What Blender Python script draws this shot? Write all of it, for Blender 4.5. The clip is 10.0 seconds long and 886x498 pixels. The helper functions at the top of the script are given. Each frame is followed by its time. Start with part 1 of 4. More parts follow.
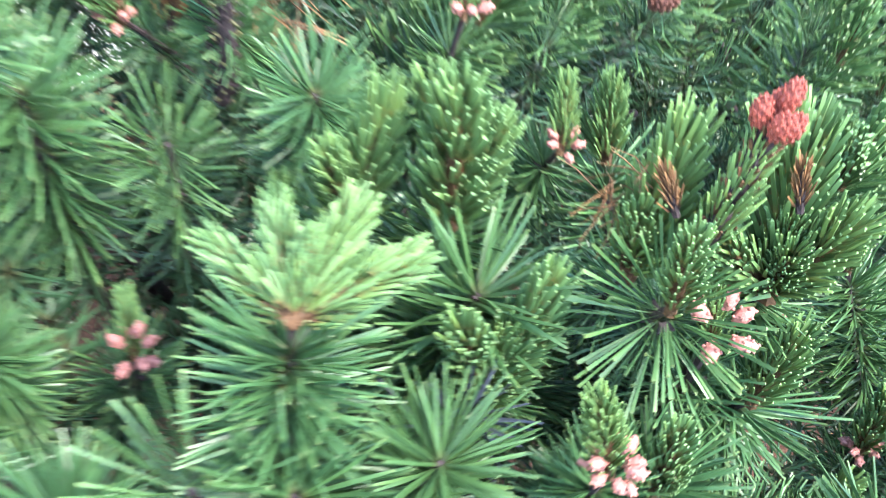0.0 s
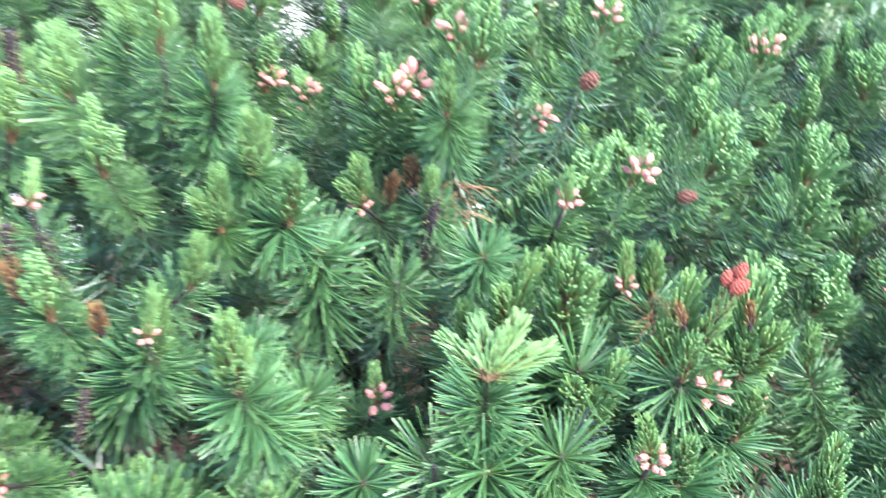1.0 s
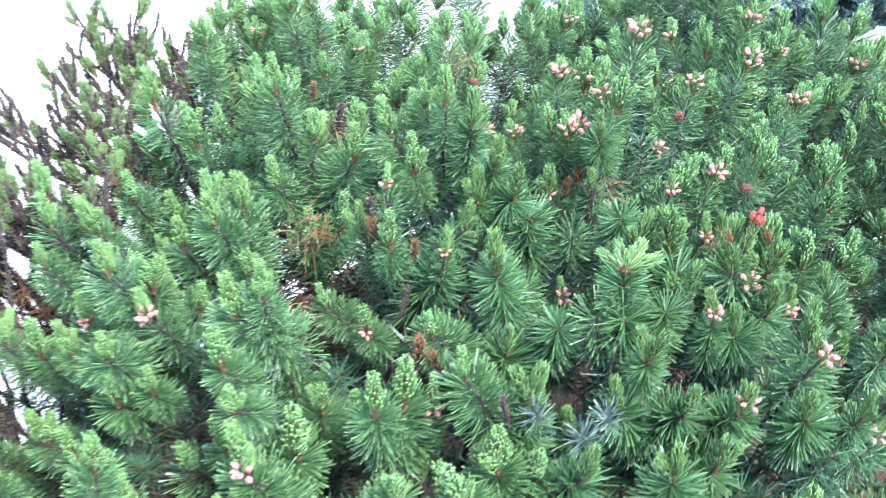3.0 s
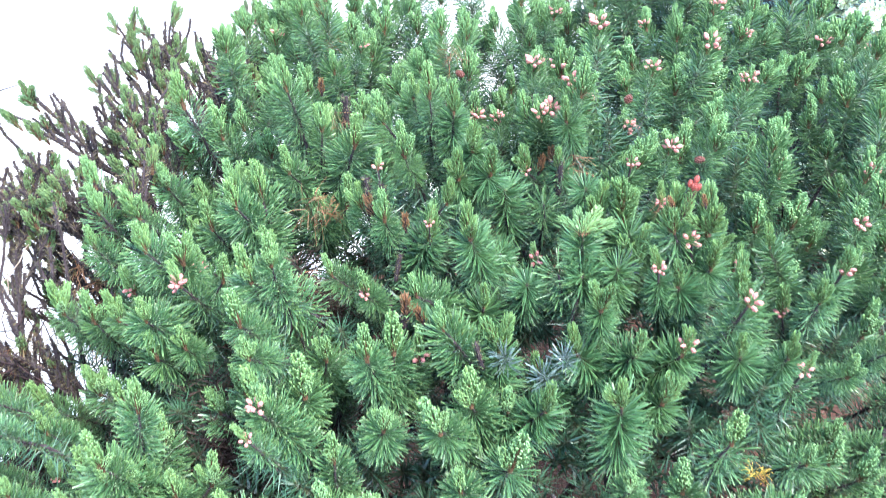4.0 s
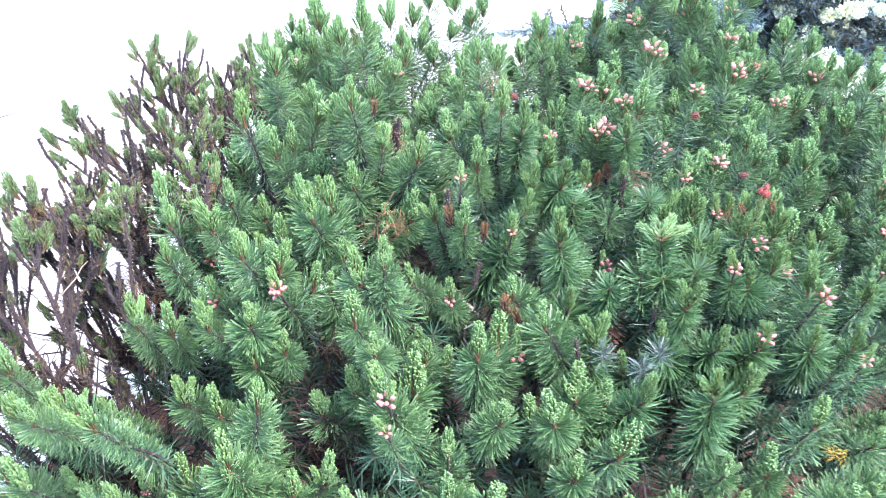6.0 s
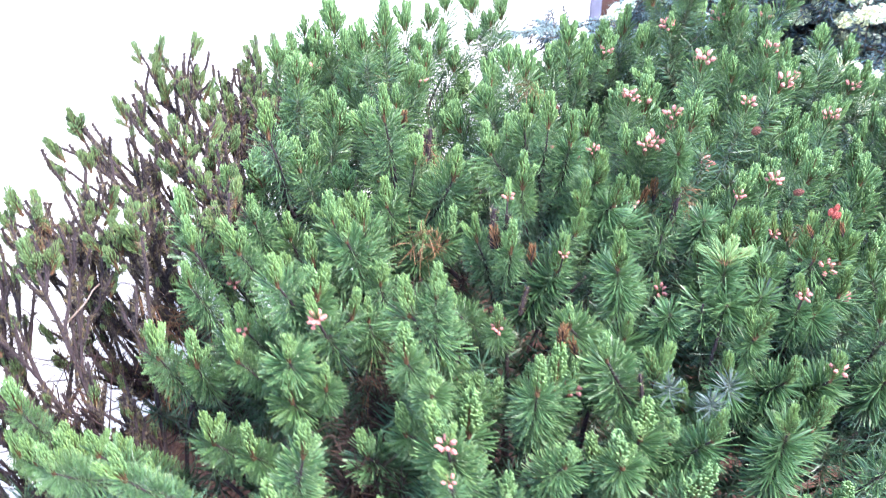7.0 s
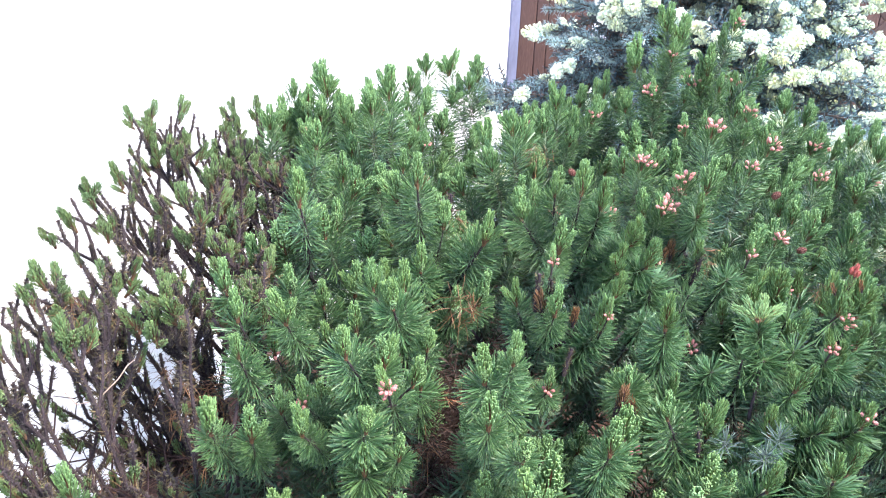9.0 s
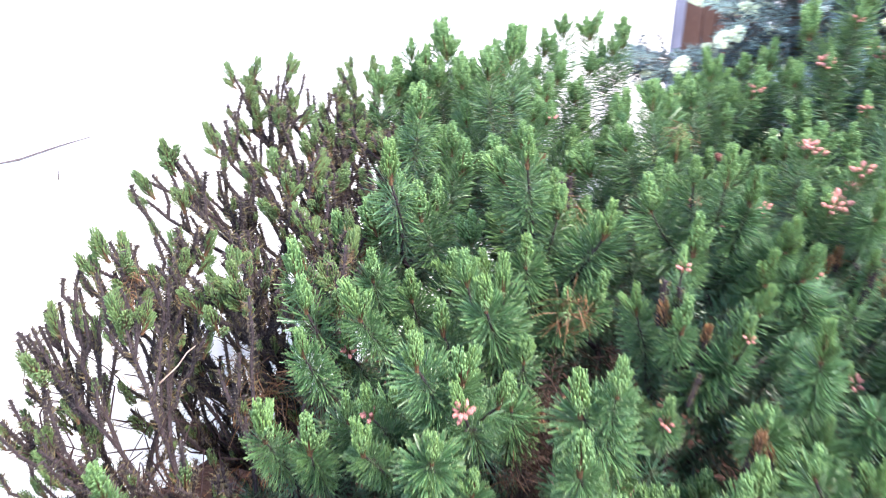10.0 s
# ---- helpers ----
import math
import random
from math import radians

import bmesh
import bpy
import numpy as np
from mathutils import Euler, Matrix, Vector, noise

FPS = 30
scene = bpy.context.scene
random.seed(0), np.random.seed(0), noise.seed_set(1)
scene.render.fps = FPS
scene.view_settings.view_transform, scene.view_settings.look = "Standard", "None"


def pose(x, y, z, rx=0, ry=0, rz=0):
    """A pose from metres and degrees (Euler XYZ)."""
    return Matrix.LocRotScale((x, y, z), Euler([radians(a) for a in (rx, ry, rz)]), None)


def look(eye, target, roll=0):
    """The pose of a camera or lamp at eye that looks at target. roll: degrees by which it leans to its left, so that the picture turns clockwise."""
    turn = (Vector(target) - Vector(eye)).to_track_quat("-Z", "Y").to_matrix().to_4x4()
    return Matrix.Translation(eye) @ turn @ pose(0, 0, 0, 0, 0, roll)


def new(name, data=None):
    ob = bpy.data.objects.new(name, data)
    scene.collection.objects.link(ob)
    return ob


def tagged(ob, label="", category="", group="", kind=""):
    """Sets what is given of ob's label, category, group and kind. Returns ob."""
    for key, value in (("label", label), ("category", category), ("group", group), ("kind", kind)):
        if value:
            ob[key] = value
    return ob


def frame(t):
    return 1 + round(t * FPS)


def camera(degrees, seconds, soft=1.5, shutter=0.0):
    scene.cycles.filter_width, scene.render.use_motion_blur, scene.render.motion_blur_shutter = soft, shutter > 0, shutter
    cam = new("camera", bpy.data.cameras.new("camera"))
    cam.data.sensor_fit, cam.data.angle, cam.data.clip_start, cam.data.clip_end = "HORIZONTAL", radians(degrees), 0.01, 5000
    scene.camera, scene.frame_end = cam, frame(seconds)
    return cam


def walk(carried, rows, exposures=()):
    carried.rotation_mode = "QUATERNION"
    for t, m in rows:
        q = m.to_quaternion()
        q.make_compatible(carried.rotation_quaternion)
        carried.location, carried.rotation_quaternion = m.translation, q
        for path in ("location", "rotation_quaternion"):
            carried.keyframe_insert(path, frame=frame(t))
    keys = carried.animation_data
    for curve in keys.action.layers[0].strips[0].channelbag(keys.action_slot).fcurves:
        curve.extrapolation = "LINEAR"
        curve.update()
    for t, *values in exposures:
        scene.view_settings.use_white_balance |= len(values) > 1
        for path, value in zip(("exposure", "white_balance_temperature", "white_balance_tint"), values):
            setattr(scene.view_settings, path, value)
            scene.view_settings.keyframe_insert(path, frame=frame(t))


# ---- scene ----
cam = camera(49.8, 10.0, soft=1.0, shutter=0.48)
PATH = [
    (0, (0.031, -0.003, 0.998), (0.053, 1.589, -0.212), 6.0),
    (0.5, (-0.025, -0.159, 1.103), (0.032, 1.508, -0.002), 5.6),
    (1, (-0.024, -0.292, 1.197), (-0.132, 1.418, 0.165), 4.7),
    (1.5, (0.035, -0.423, 1.252), (-0.3, 1.324, 0.337), 2.7),
    (2, (0.023, -0.56, 1.3), (-0.422, 1.19, 0.442), 1.1),
    (2.5, (-0.001, -0.77, 1.336), (-0.399, 0.998, 0.49), 0.7),
    (2.7, (-0.001, -0.849, 1.345), (-0.379, 0.915, 0.483), 0.9),
    (3.8, (0.109, -1.074, 1.468), (-0.426, 0.611, 0.535), -3.6),
    (4, (0.16, -1.111, 1.461), (-0.351, 0.586, 0.534), -3.3),
    (4.5, (0.17, -1.209, 1.453), (-0.366, 0.461, 0.493), -3.0),
    (5, (0.072, -1.342, 1.493), (-0.369, 0.377, 0.569), -3.2),
    (5.2, (0.018, -1.39, 1.499), (-0.36, 0.367, 0.624), -2.9),
    (6.3, (-0.211, -1.21, 1.395), (-0.465, 0.594, 0.569), 0.3),
    (6.5, (-0.233, -1.175, 1.387), (-0.488, 0.619, 0.541), 0.9),
    (7, (-0.311, -1.177, 1.417), (-0.519, 0.63, 0.585), 0.6),
    (7.5, (-0.5, -1.227, 1.443), (-0.467, 0.621, 0.678), 2.3),
    (8, (-0.58, -1.223, 1.451), (-0.435, 0.629, 0.71), 3.6),
    (8.5, (-0.606, -1.195, 1.452), (-0.55, 0.672, 0.736), 2.4),
    (9, (-0.603, -1.208, 1.456), (-0.555, 0.65, 0.717), 2.5),
    (9.5, (-0.608, -1.171, 1.425), (-0.635, 0.673, 0.653), 2.6),
    (10, (-0.523, -0.95, 1.392), (-0.8, 0.858, 0.583), 1.9),
]
walk(cam, [(t, look(eye, target, roll)) for t, eye, target, roll in PATH],
     exposures=[(0.0, 3.24, 6450, 6), (0.5, 3.50, 6450, 5), (1.0, 3.42, 6300, 6), (2.5, 3.26, 6000, 8), (4.5, 3.20, 5950, 13), (6.5, 3.20, 6150, 22), (8.0, 3.20, 6450, 17), (9.0, 2.84, 6550, 17), (10.0, 2.84, 6600, 17)])

# ---- light ----
SUN_DIR = Vector((0.58, -0.40, 0.92)).normalized()
world = bpy.data.worlds.new("sky")
scene.world = world
world.use_nodes = True
wt = world.node_tree
sky = wt.nodes.new("ShaderNodeTexSky")
sky.sky_type = "NISHITA"
sky.sun_disc = False
sky.sun_elevation = math.asin(SUN_DIR.z)
sky.sun_rotation = math.atan2(SUN_DIR.x, SUN_DIR.y)
sky.air_density, sky.dust_density = 1.0, 0.6
sky.ozone_density = 2.5
wt.links.new(sky.outputs["Color"], wt.nodes["Background"].inputs["Color"])
wt.nodes["Background"].inputs["Strength"].default_value = 0.15
sun = new("sun", bpy.data.lights.new("sun", "SUN"))
sun.data.energy, sun.data.angle, sun.data.color = 1.8, radians(14), (1.0, 0.95, 0.88)
sun.matrix_world = look(SUN_DIR * 20, (0, 0, 0))

GROUND = -0.40


# ---- materials ----
def material(name, rough=0.6, spec=0.4, through_light=0.0):
    """A material, its node tree, the Principled node and, where light passes through, the colour socket of the translucent part."""
    m = bpy.data.materials.new(name)
    m.use_nodes = True
    nt = m.node_tree
    p = nt.nodes["Principled BSDF"]
    p.inputs["Roughness"].default_value = rough
    p.inputs["Specular IOR Level"].default_value = spec
    sockets = [p.inputs["Base Color"]]
    if through_light:
        tr = nt.nodes.new("ShaderNodeBsdfTranslucent")
        mix = nt.nodes.new("ShaderNodeMixShader")
        mix.inputs[0].default_value = through_light
        nt.links.new(p.outputs[0], mix.inputs[1])
        nt.links.new(tr.outputs[0], mix.inputs[2])
        nt.links.new(mix.outputs[0], nt.nodes["Material Output"].inputs["Surface"])
        sockets.append(tr.inputs["Color"])
    return m, nt, p, sockets


def ramp(nt, stops, source):
    r = nt.nodes.new("ShaderNodeValToRGB")
    els = r.color_ramp.elements
    while len(els) < len(stops):
        els.new(0.5)
    for e, (pos, col) in zip(els, stops):
        e.position, e.color = pos, (*col, 1)
    nt.links.new(source, r.inputs["Fac"])
    return r.outputs["Color"]


def noise_tex(nt, scale, detail=4.0, rough=0.6, coords="Object"):
    tc = nt.nodes.new("ShaderNodeTexCoord")
    n = nt.nodes.new("ShaderNodeTexNoise")
    n.inputs["Scale"].default_value, n.inputs["Detail"].default_value, n.inputs["Roughness"].default_value = scale, detail, rough
    nt.links.new(tc.outputs[coords], n.inputs["Vector"])
    return n.outputs["Fac"]


def blend(nt, a, b, fac, mode="MIX"):
    """Mix two colours; each argument is a socket or a constant."""
    mx = nt.nodes.new("ShaderNodeMix")
    mx.data_type, mx.blend_type = "RGBA", mode
    for sock, value in ((mx.inputs[0], fac), (mx.inputs[6], a), (mx.inputs[7], b)):
        if isinstance(value, bpy.types.NodeSocket):
            nt.links.new(value, sock)
        elif isinstance(value, tuple):
            sock.default_value = (*value, 1)
        else:
            sock.default_value = value
    return mx.outputs[2]


def bump(nt, p, height, strength=0.5, distance=0.002):
    b = nt.nodes.new("ShaderNodeBump")
    b.inputs["Strength"].default_value, b.inputs["Distance"].default_value = strength, distance
    nt.links.new(height, b.inputs["Height"])
    nt.links.new(b.outputs["Normal"], p.inputs["Normal"])


def wire(nt, colour, sockets):
    for s in sockets:
        nt.links.new(colour, s)


def needle_material(name, stops, vary_to, rough=0.42, spec=0.5, through_light=0.15, amount=0.5):
    """Needles: colour runs from base to tip, and shifts from shoot to shoot and from needle to needle."""
    m, nt, p, sockets = material(name, rough, spec, through_light)
    at = nt.nodes.new("ShaderNodeAttribute")
    at.attribute_name = "along"
    base = ramp(nt, stops, at.outputs["Fac"])
    info = nt.nodes.new("ShaderNodeObjectInfo")
    geo = nt.nodes.new("ShaderNodeNewGeometry")
    per_shoot = ramp(nt, [(0.0, (0, 0, 0)), (1.0, (amount,) * 3)], info.outputs["Random"])
    c = blend(nt, base, vary_to, per_shoot)
    shade = ramp(nt, [(0.0, (0.62, 0.66, 0.62)), (0.5, (1, 1, 1)), (1.0, (1.3, 1.22, 1.05))], geo.outputs["Random Per Island"])
    c = blend(nt, c, shade, 1.0, "MULTIPLY")
    wire(nt, c, sockets)
    return m


M_OLD = needle_material("old_needles", [(0.0, (0.09, 0.085, 0.040)), (0.12, (0.044, 0.104, 0.038)), (0.8, (0.065, 0.152, 0.059)), (0.97, (0.110, 0.200, 0.081)), (1.0, (0.17, 0.23, 0.100))],
                        (0.070, 0.135, 0.040), rough=0.42, spec=0.46)
# tufts below the crown's surface: a darker green holds the shade among them
M_INNER_SHADE = needle_material("inner_needles", [(0.0, (0.06, 0.055, 0.028)), (0.2, (0.035, 0.084, 0.043)), (1.0, (0.052, 0.124, 0.062))], (0.042, 0.094, 0.048))
M_YOUNG = needle_material("young_needles", [(0.0, (0.15, 0.11, 0.04)), (0.20, (0.080, 0.125, 0.042)), (0.6, (0.112, 0.210, 0.076)), (0.92, (0.150, 0.270, 0.106)), (1.0, (0.190, 0.320, 0.138))],
                          (0.150, 0.240, 0.070), rough=0.55, spec=0.3, through_light=0.18)
M_DULL = needle_material("dull_needles", [(0.0, (0.17, 0.12, 0.05)), (0.15, (0.085, 0.115, 0.045)), (0.7, (0.098, 0.170, 0.064)), (1.0, (0.135, 0.215, 0.090))], (0.130, 0.170, 0.060), rough=0.6, spec=0.25)
M_DEAD = needle_material("dead_needles", [(0.0, (0.07, 0.03, 0.016)), (0.5, (0.18, 0.083, 0.038)), (1.0, (0.28, 0.155, 0.075))], (0.17, 0.10, 0.06), rough=0.6, spec=0.25, through_light=0.1)
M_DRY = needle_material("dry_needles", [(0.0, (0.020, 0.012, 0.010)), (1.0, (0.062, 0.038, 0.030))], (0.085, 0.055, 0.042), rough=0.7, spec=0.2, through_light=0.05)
M_YELLOW = needle_material("yellow_needles", [(0.0, (0.40, 0.24, 0.04)), (1.0, (0.75, 0.48, 0.06))], (0.60, 0.45, 0.08), rough=0.6, spec=0.25)
M_GREY = needle_material("grey_needles", [(0.0, (0.03, 0.037, 0.033)), (1.0, (0.09, 0.135, 0.115))], (0.11, 0.15, 0.14), rough=0.3, through_light=0.05)
M_BLACK = needle_material("blackened_needles", [(0.0, (0.012, 0.014, 0.018)), (1.0, (0.03, 0.035, 0.045))], (0.05, 0.06, 0.08), rough=0.25, through_light=0.0)
M_SPRUCE = needle_material("spruce_needles", [(0.0, (0.07, 0.09, 0.09)), (0.3, (0.16, 0.26, 0.29)), (1.0, (0.30, 0.45, 0.48))], (0.29, 0.42, 0.40), through_light=0.12)
# M_SPRUCE darkened for the inner sprays: the tree's own shade, put into the colour
M_SPRUCE_SHADE = needle_material("old_spruce_needles", [(0.0, (0.035, 0.045, 0.045)), (0.3, (0.050, 0.085, 0.105)), (1.0, (0.085, 0.145, 0.185))], (0.06, 0.11, 0.13), through_light=0.08)
M_SPRUCE_TIP = needle_material("spruce_tip_needles", [(0.0, (0.55, 0.57, 0.30)), (0.4, (0.62, 0.72, 0.55)), (1.0, (0.76, 0.85, 0.76))], (0.76, 0.76, 0.46), through_light=0.3)



def plain_grain(name, a, b, scale, rough=0.7, spec=0.3, height=0.002, strength=0.6):
    m, nt, p, sockets = material(name, rough, spec)
    n = noise_tex(nt, scale)
    n2 = noise_tex(nt, scale * 0.13, 2.0)
    c = ramp(nt, [(0.3, a), (0.7, b)], n)
    c = blend(nt, c, ramp(nt, [(0.3, (0.7, 0.7, 0.7)), (0.7, (1.15, 1.15, 1.15))], n2), 1.0, "MULTIPLY")
    wire(nt, c, sockets)
    bump(nt, p, n, strength, height)
    return m


M_BARK = plain_grain("pine_bark", (0.019, 0.013, 0.014), (0.060, 0.043, 0.045), 260, 0.85, 0.2)
M_PEG = needle_material("needle_stubs", [(0.0, (0.022, 0.018, 0.020)), (1.0, (0.078, 0.064, 0.066))], (0.140, 0.118, 0.085), rough=0.8, spec=0.2, through_light=0.0)
M_STUB = needle_material("olive_stubs", [(0.0, (0.045, 0.036, 0.022)), (1.0, (0.15, 0.14, 0.065))], (0.20, 0.14, 0.07), rough=0.7, spec=0.25, through_light=0.05)
M_TWIG = plain_grain("young_twig", (0.055, 0.028, 0.014), (0.135, 0.066, 0.030), 420, 0.7, 0.3)
M_RUST = plain_grain("dead_twig", (0.020, 0.012, 0.013), (0.062, 0.036, 0.033), 320, 0.85, 0.15)
M_STRAW = plain_grain("dry_twig", (0.38, 0.27, 0.20), (0.55, 0.42, 0.32), 300, 0.8, 0.2)
M_POLLEN = plain_grain("pollen_cones", (0.36, 0.13, 0.11), (0.53, 0.24, 0.20), 600, 0.6, 0.3, 0.001, 0.8)
M_RED = plain_grain("red_cones", (0.11, 0.016, 0.012), (0.42, 0.095, 0.065), 500, 0.5, 0.4, 0.001, 0.8)
M_CONE = plain_grain("brown_cone", (0.07, 0.025, 0.018), (0.16, 0.06, 0.04), 500, 0.7, 0.3, 0.001, 0.8)
M_TRUNK = plain_grain("spruce_bark", (0.06, 0.045, 0.035), (0.16, 0.12, 0.09), 60, 0.9, 0.2)
M_CRACK = plain_grain("crack", (0.07, 0.06, 0.06), (0.14, 0.12, 0.12), 80, 0.9, 0.1)
M_TRIM = plain_grain("grey_trim", (0.11, 0.125, 0.19), (0.15, 0.165, 0.24), 30, 0.5, 0.4, 0.001, 0.2)


def wall_material():
    m, nt, p, sockets = material("white_roughcast", 0.9, 0.2)
    big, grit = noise_tex(nt, 3.0, 3.0), noise_tex(nt, 140.0, 5.0, 0.7)
    c = blend(nt, ramp(nt, [(0.3, (0.74, 0.74, 0.75)), (0.7, (0.84, 0.84, 0.83))], big), ramp(nt, [(0.3, (0.8, 0.8, 0.8)), (0.6, (1, 1, 1))], grit), 0.7, "MULTIPLY")
    wire(nt, c, sockets)
    bump(nt, p, grit, 0.8, 0.004)
    return m


def wood_material():
    m, nt, p, sockets = material("brown_wood", 0.6, 0.35)
    tc = nt.nodes.new("ShaderNodeTexCoord")
    mp = nt.nodes.new("ShaderNodeMapping")
    mp.inputs["Scale"].default_value = (60, 60, 6)
    n = nt.nodes.new("ShaderNodeTexNoise")
    n.inputs["Detail"].default_value = 5
    nt.links.new(tc.outputs["Object"], mp.inputs["Vector"])
    nt.links.new(mp.outputs["Vector"], n.inputs["Vector"])
    info = nt.nodes.new("ShaderNodeObjectInfo")
    c = ramp(nt, [(0.25, (0.048, 0.025, 0.020)), (0.75, (0.095, 0.055, 0.045))], n.outputs["Fac"])
    c = blend(nt, c, ramp(nt, [(0.0, (0.8, 0.8, 0.8)), (1.0, (1.2, 1.15, 1.1))], info.outputs["Random"]), 1.0, "MULTIPLY")
    wire(nt, c, sockets)
    bump(nt, p, n.outputs["Fac"], 0.4, 0.002)
    return m


def soil_material():
    m, nt, p, sockets = material("needle_litter", 0.95, 0.15)
    fine, broad = noise_tex(nt, 90.0, 6.0, 0.7), noise_tex(nt, 2.2, 3.0)
    c = ramp(nt, [(0.25, (0.018, 0.009, 0.007)), (0.5, (0.055, 0.027, 0.019)), (0.75, (0.12, 0.062, 0.042))], fine)
    c = blend(nt, c, ramp(nt, [(0.35, (0.7, 0.7, 0.7)), (0.65, (1.2, 1.15, 1.1))], broad), 1.0, "MULTIPLY")
    wire(nt, c, sockets)
    bump(nt, p, fine, 0.9, 0.01)
    return m


M_WALL, M_WOOD, M_SOIL = wall_material(), wood_material(), soil_material()


# ---- mesh helpers ----
class Soup:
    """Gathers pieces of geometry, each with its material slot and an "along" value per vertex."""

    def __init__(self):
        self.v, self.f, self.slot, self.along = [], [], [], []

    def ring_strip(self, rings, along, slot, cap=True):
        n, start = len(rings[0]), len(self.v)
        for ring, a in zip(rings, along):
            self.v.extend(ring)
            self.along.extend([a] * n)
        for i in range(len(rings) - 1):
            for k in range(n):
                a, b = start + i * n + k, start + i * n + (k + 1) % n
                self.f.append((a, b, b + n, a + n))
                self.slot.append(slot)
        if cap:
            last = start + (len(rings) - 1) * n
            self.f.append(tuple(range(last, last + n)))
            self.slot.append(slot)

    def needle(self, base, way, length, width, droop=0.0, segs=2, slot=0):
        way = Vector(way).normalized()
        side = way.orthogonal().normalized()
        side.rotate(Matrix.Rotation(random.uniform(0, 6.28), 3, way))
        up = way.cross(side)
        if segs == -1:                                # a blunt one, broad at its end, for brush-like shoots
            start, r = len(self.v), width * 0.5
            c = Vector(base) + way * length
            self.v.extend([tuple(c + side * r), tuple(c - side * 0.5 * r + up * 0.87 * r), tuple(c - side * 0.5 * r - up * 0.87 * r), tuple(base)])
            self.along.extend([1.0, 1.0, 1.0, 0.0])
            for q in ((0, 1, 2), (1, 0, 3), (2, 1, 3), (0, 2, 3)):
                self.f.append(tuple(start + k for k in q))
                self.slot.append(slot)
            return
        if segs == 0:                                 # a plain spike for what stays far off
            start, r = len(self.v), width * 0.5
            b = Vector(base)
            self.v.extend([tuple(b + side * r), tuple(b - side * 0.5 * r + up * 0.87 * r), tuple(b - side * 0.5 * r - up * 0.87 * r), tuple(b + way * length + Vector((0, 0, -droop * length)))])
            self.along.extend([0.0, 0.0, 0.0, 1.0])
            for k in range(3):
                self.f.append((start + k, start + (k + 1) % 3, start + 3))
                self.slot.append(slot)
            return
        bend = side * random.uniform(-0.12, 0.12) * length + Vector((0, 0, -droop * length))
        rings, along = [], []
        shape = ((0.0, 0.75), (0.55, 1.0), (1.0, 0.6)) if segs == 2 else ((0.0, 0.9), (1.0, 0.6))
        for s, w in shape:
            c = Vector(base) + way * (length * s) + bend * (s * s)
            r = width * 0.5 * w
            rings.append([tuple(c + side * r), tuple(c - side * 0.5 * r + up * 0.87 * r), tuple(c - side * 0.5 * r - up * 0.87 * r)])
            along.append(s)
        self.ring_strip(rings, along, slot)

    def tube(self, pts, radii, sides=6, slot=0):
        pts = [Vector(p) for p in pts]
        rings = []
        ref = Vector((0.31, 0.77, 0.55))
        for i, p in enumerate(pts):
            t = (pts[min(i + 1, len(pts) - 1)] - pts[max(i - 1, 0)]).normalized()
            a = t.cross(ref).normalized()
            b = t.cross(a)
            rings.append([tuple(p + (a * math.cos(2 * math.pi * k / sides) + b * math.sin(2 * math.pi * k / sides)) * radii[i]) for k in range(sides)])
        self.ring_strip(rings, [i / max(1, len(pts) - 1) for i in range(len(pts))], slot)

    def egg(self, centre, way, length, radius, slot=0, rings=5, sides=7):
        way = Vector(way).normalized()
        a = way.orthogonal().normalized()
        b = way.cross(a)
        rr, al = [], []
        for i in range(rings + 1):
            s = i / rings
            r = radius * max(0.12, math.sin(math.pi * (0.06 + 0.90 * s)) ** 0.7)
            c = Vector(centre) + way * (length * (s - 0.5))
            rr.append([tuple(c + (a * math.cos(2 * math.pi * k / sides) + b * math.sin(2 * math.pi * k / sides)) * r) for k in range(sides)])
            al.append(s)
        self.ring_strip(rr, al, slot)

    def box(self, lo, hi, slot=0):
        s = len(self.v)
        for z in (lo[2], hi[2]):
            self.v.extend([(lo[0], lo[1], z), (hi[0], lo[1], z), (hi[0], hi[1], z), (lo[0], hi[1], z)])
        self.along.extend([0.0] * 8)
        for q in ((3, 2, 1, 0), (4, 5, 6, 7), (0, 1, 5, 4), (1, 2, 6, 5), (2, 3, 7, 6), (3, 0, 4, 7)):
            self.f.append(tuple(s + i for i in q))
            self.slot.append(slot)

    def mesh(self, name, *mats, smooth=False):
        me = bpy.data.meshes.new(name)
        me.from_pydata(self.v, [], self.f)
        for m in mats:
            me.materials.append(m)
        me.polygons.foreach_set("material_index", self.slot)
        if smooth:
            me.polygons.foreach_set("use_smooth", [True] * len(self.f))
        at = me.attributes.new("along", "FLOAT", "POINT")
        at.data.foreach_set("value", self.along)
        me.update()
        return me


def part(name, mesh, parent, label="", m=None):
    """Links a mesh as one object under a thing or a part."""
    ob = new(name, mesh)
    ob.parent = parent
    if m is not None:
        ob.matrix_basis = m
    return tagged(ob, label)


def on_axis(place, axis, spin=0.0, size=1.0):
    q = Vector((0, 0, 1)).rotation_difference(Vector(axis).normalized())
    return Matrix.Translation(place) @ q.to_matrix().to_4x4() @ Matrix.Rotation(spin, 4, "Z") @ Matrix.Scale(size, 4)


def ways(angle, turn):
    return Vector((math.sin(angle) * math.cos(turn), math.sin(angle) * math.sin(turn), math.cos(angle)))


# ---- the setting ----
ALONG = Vector((0.415, 0.91, 0)).normalized()      # the house wall runs this way
OUT = Vector((ALONG.y, -ALONG.x, 0))               # and faces this way
WALL_AT = Vector((-1.68, 1.07, 0))


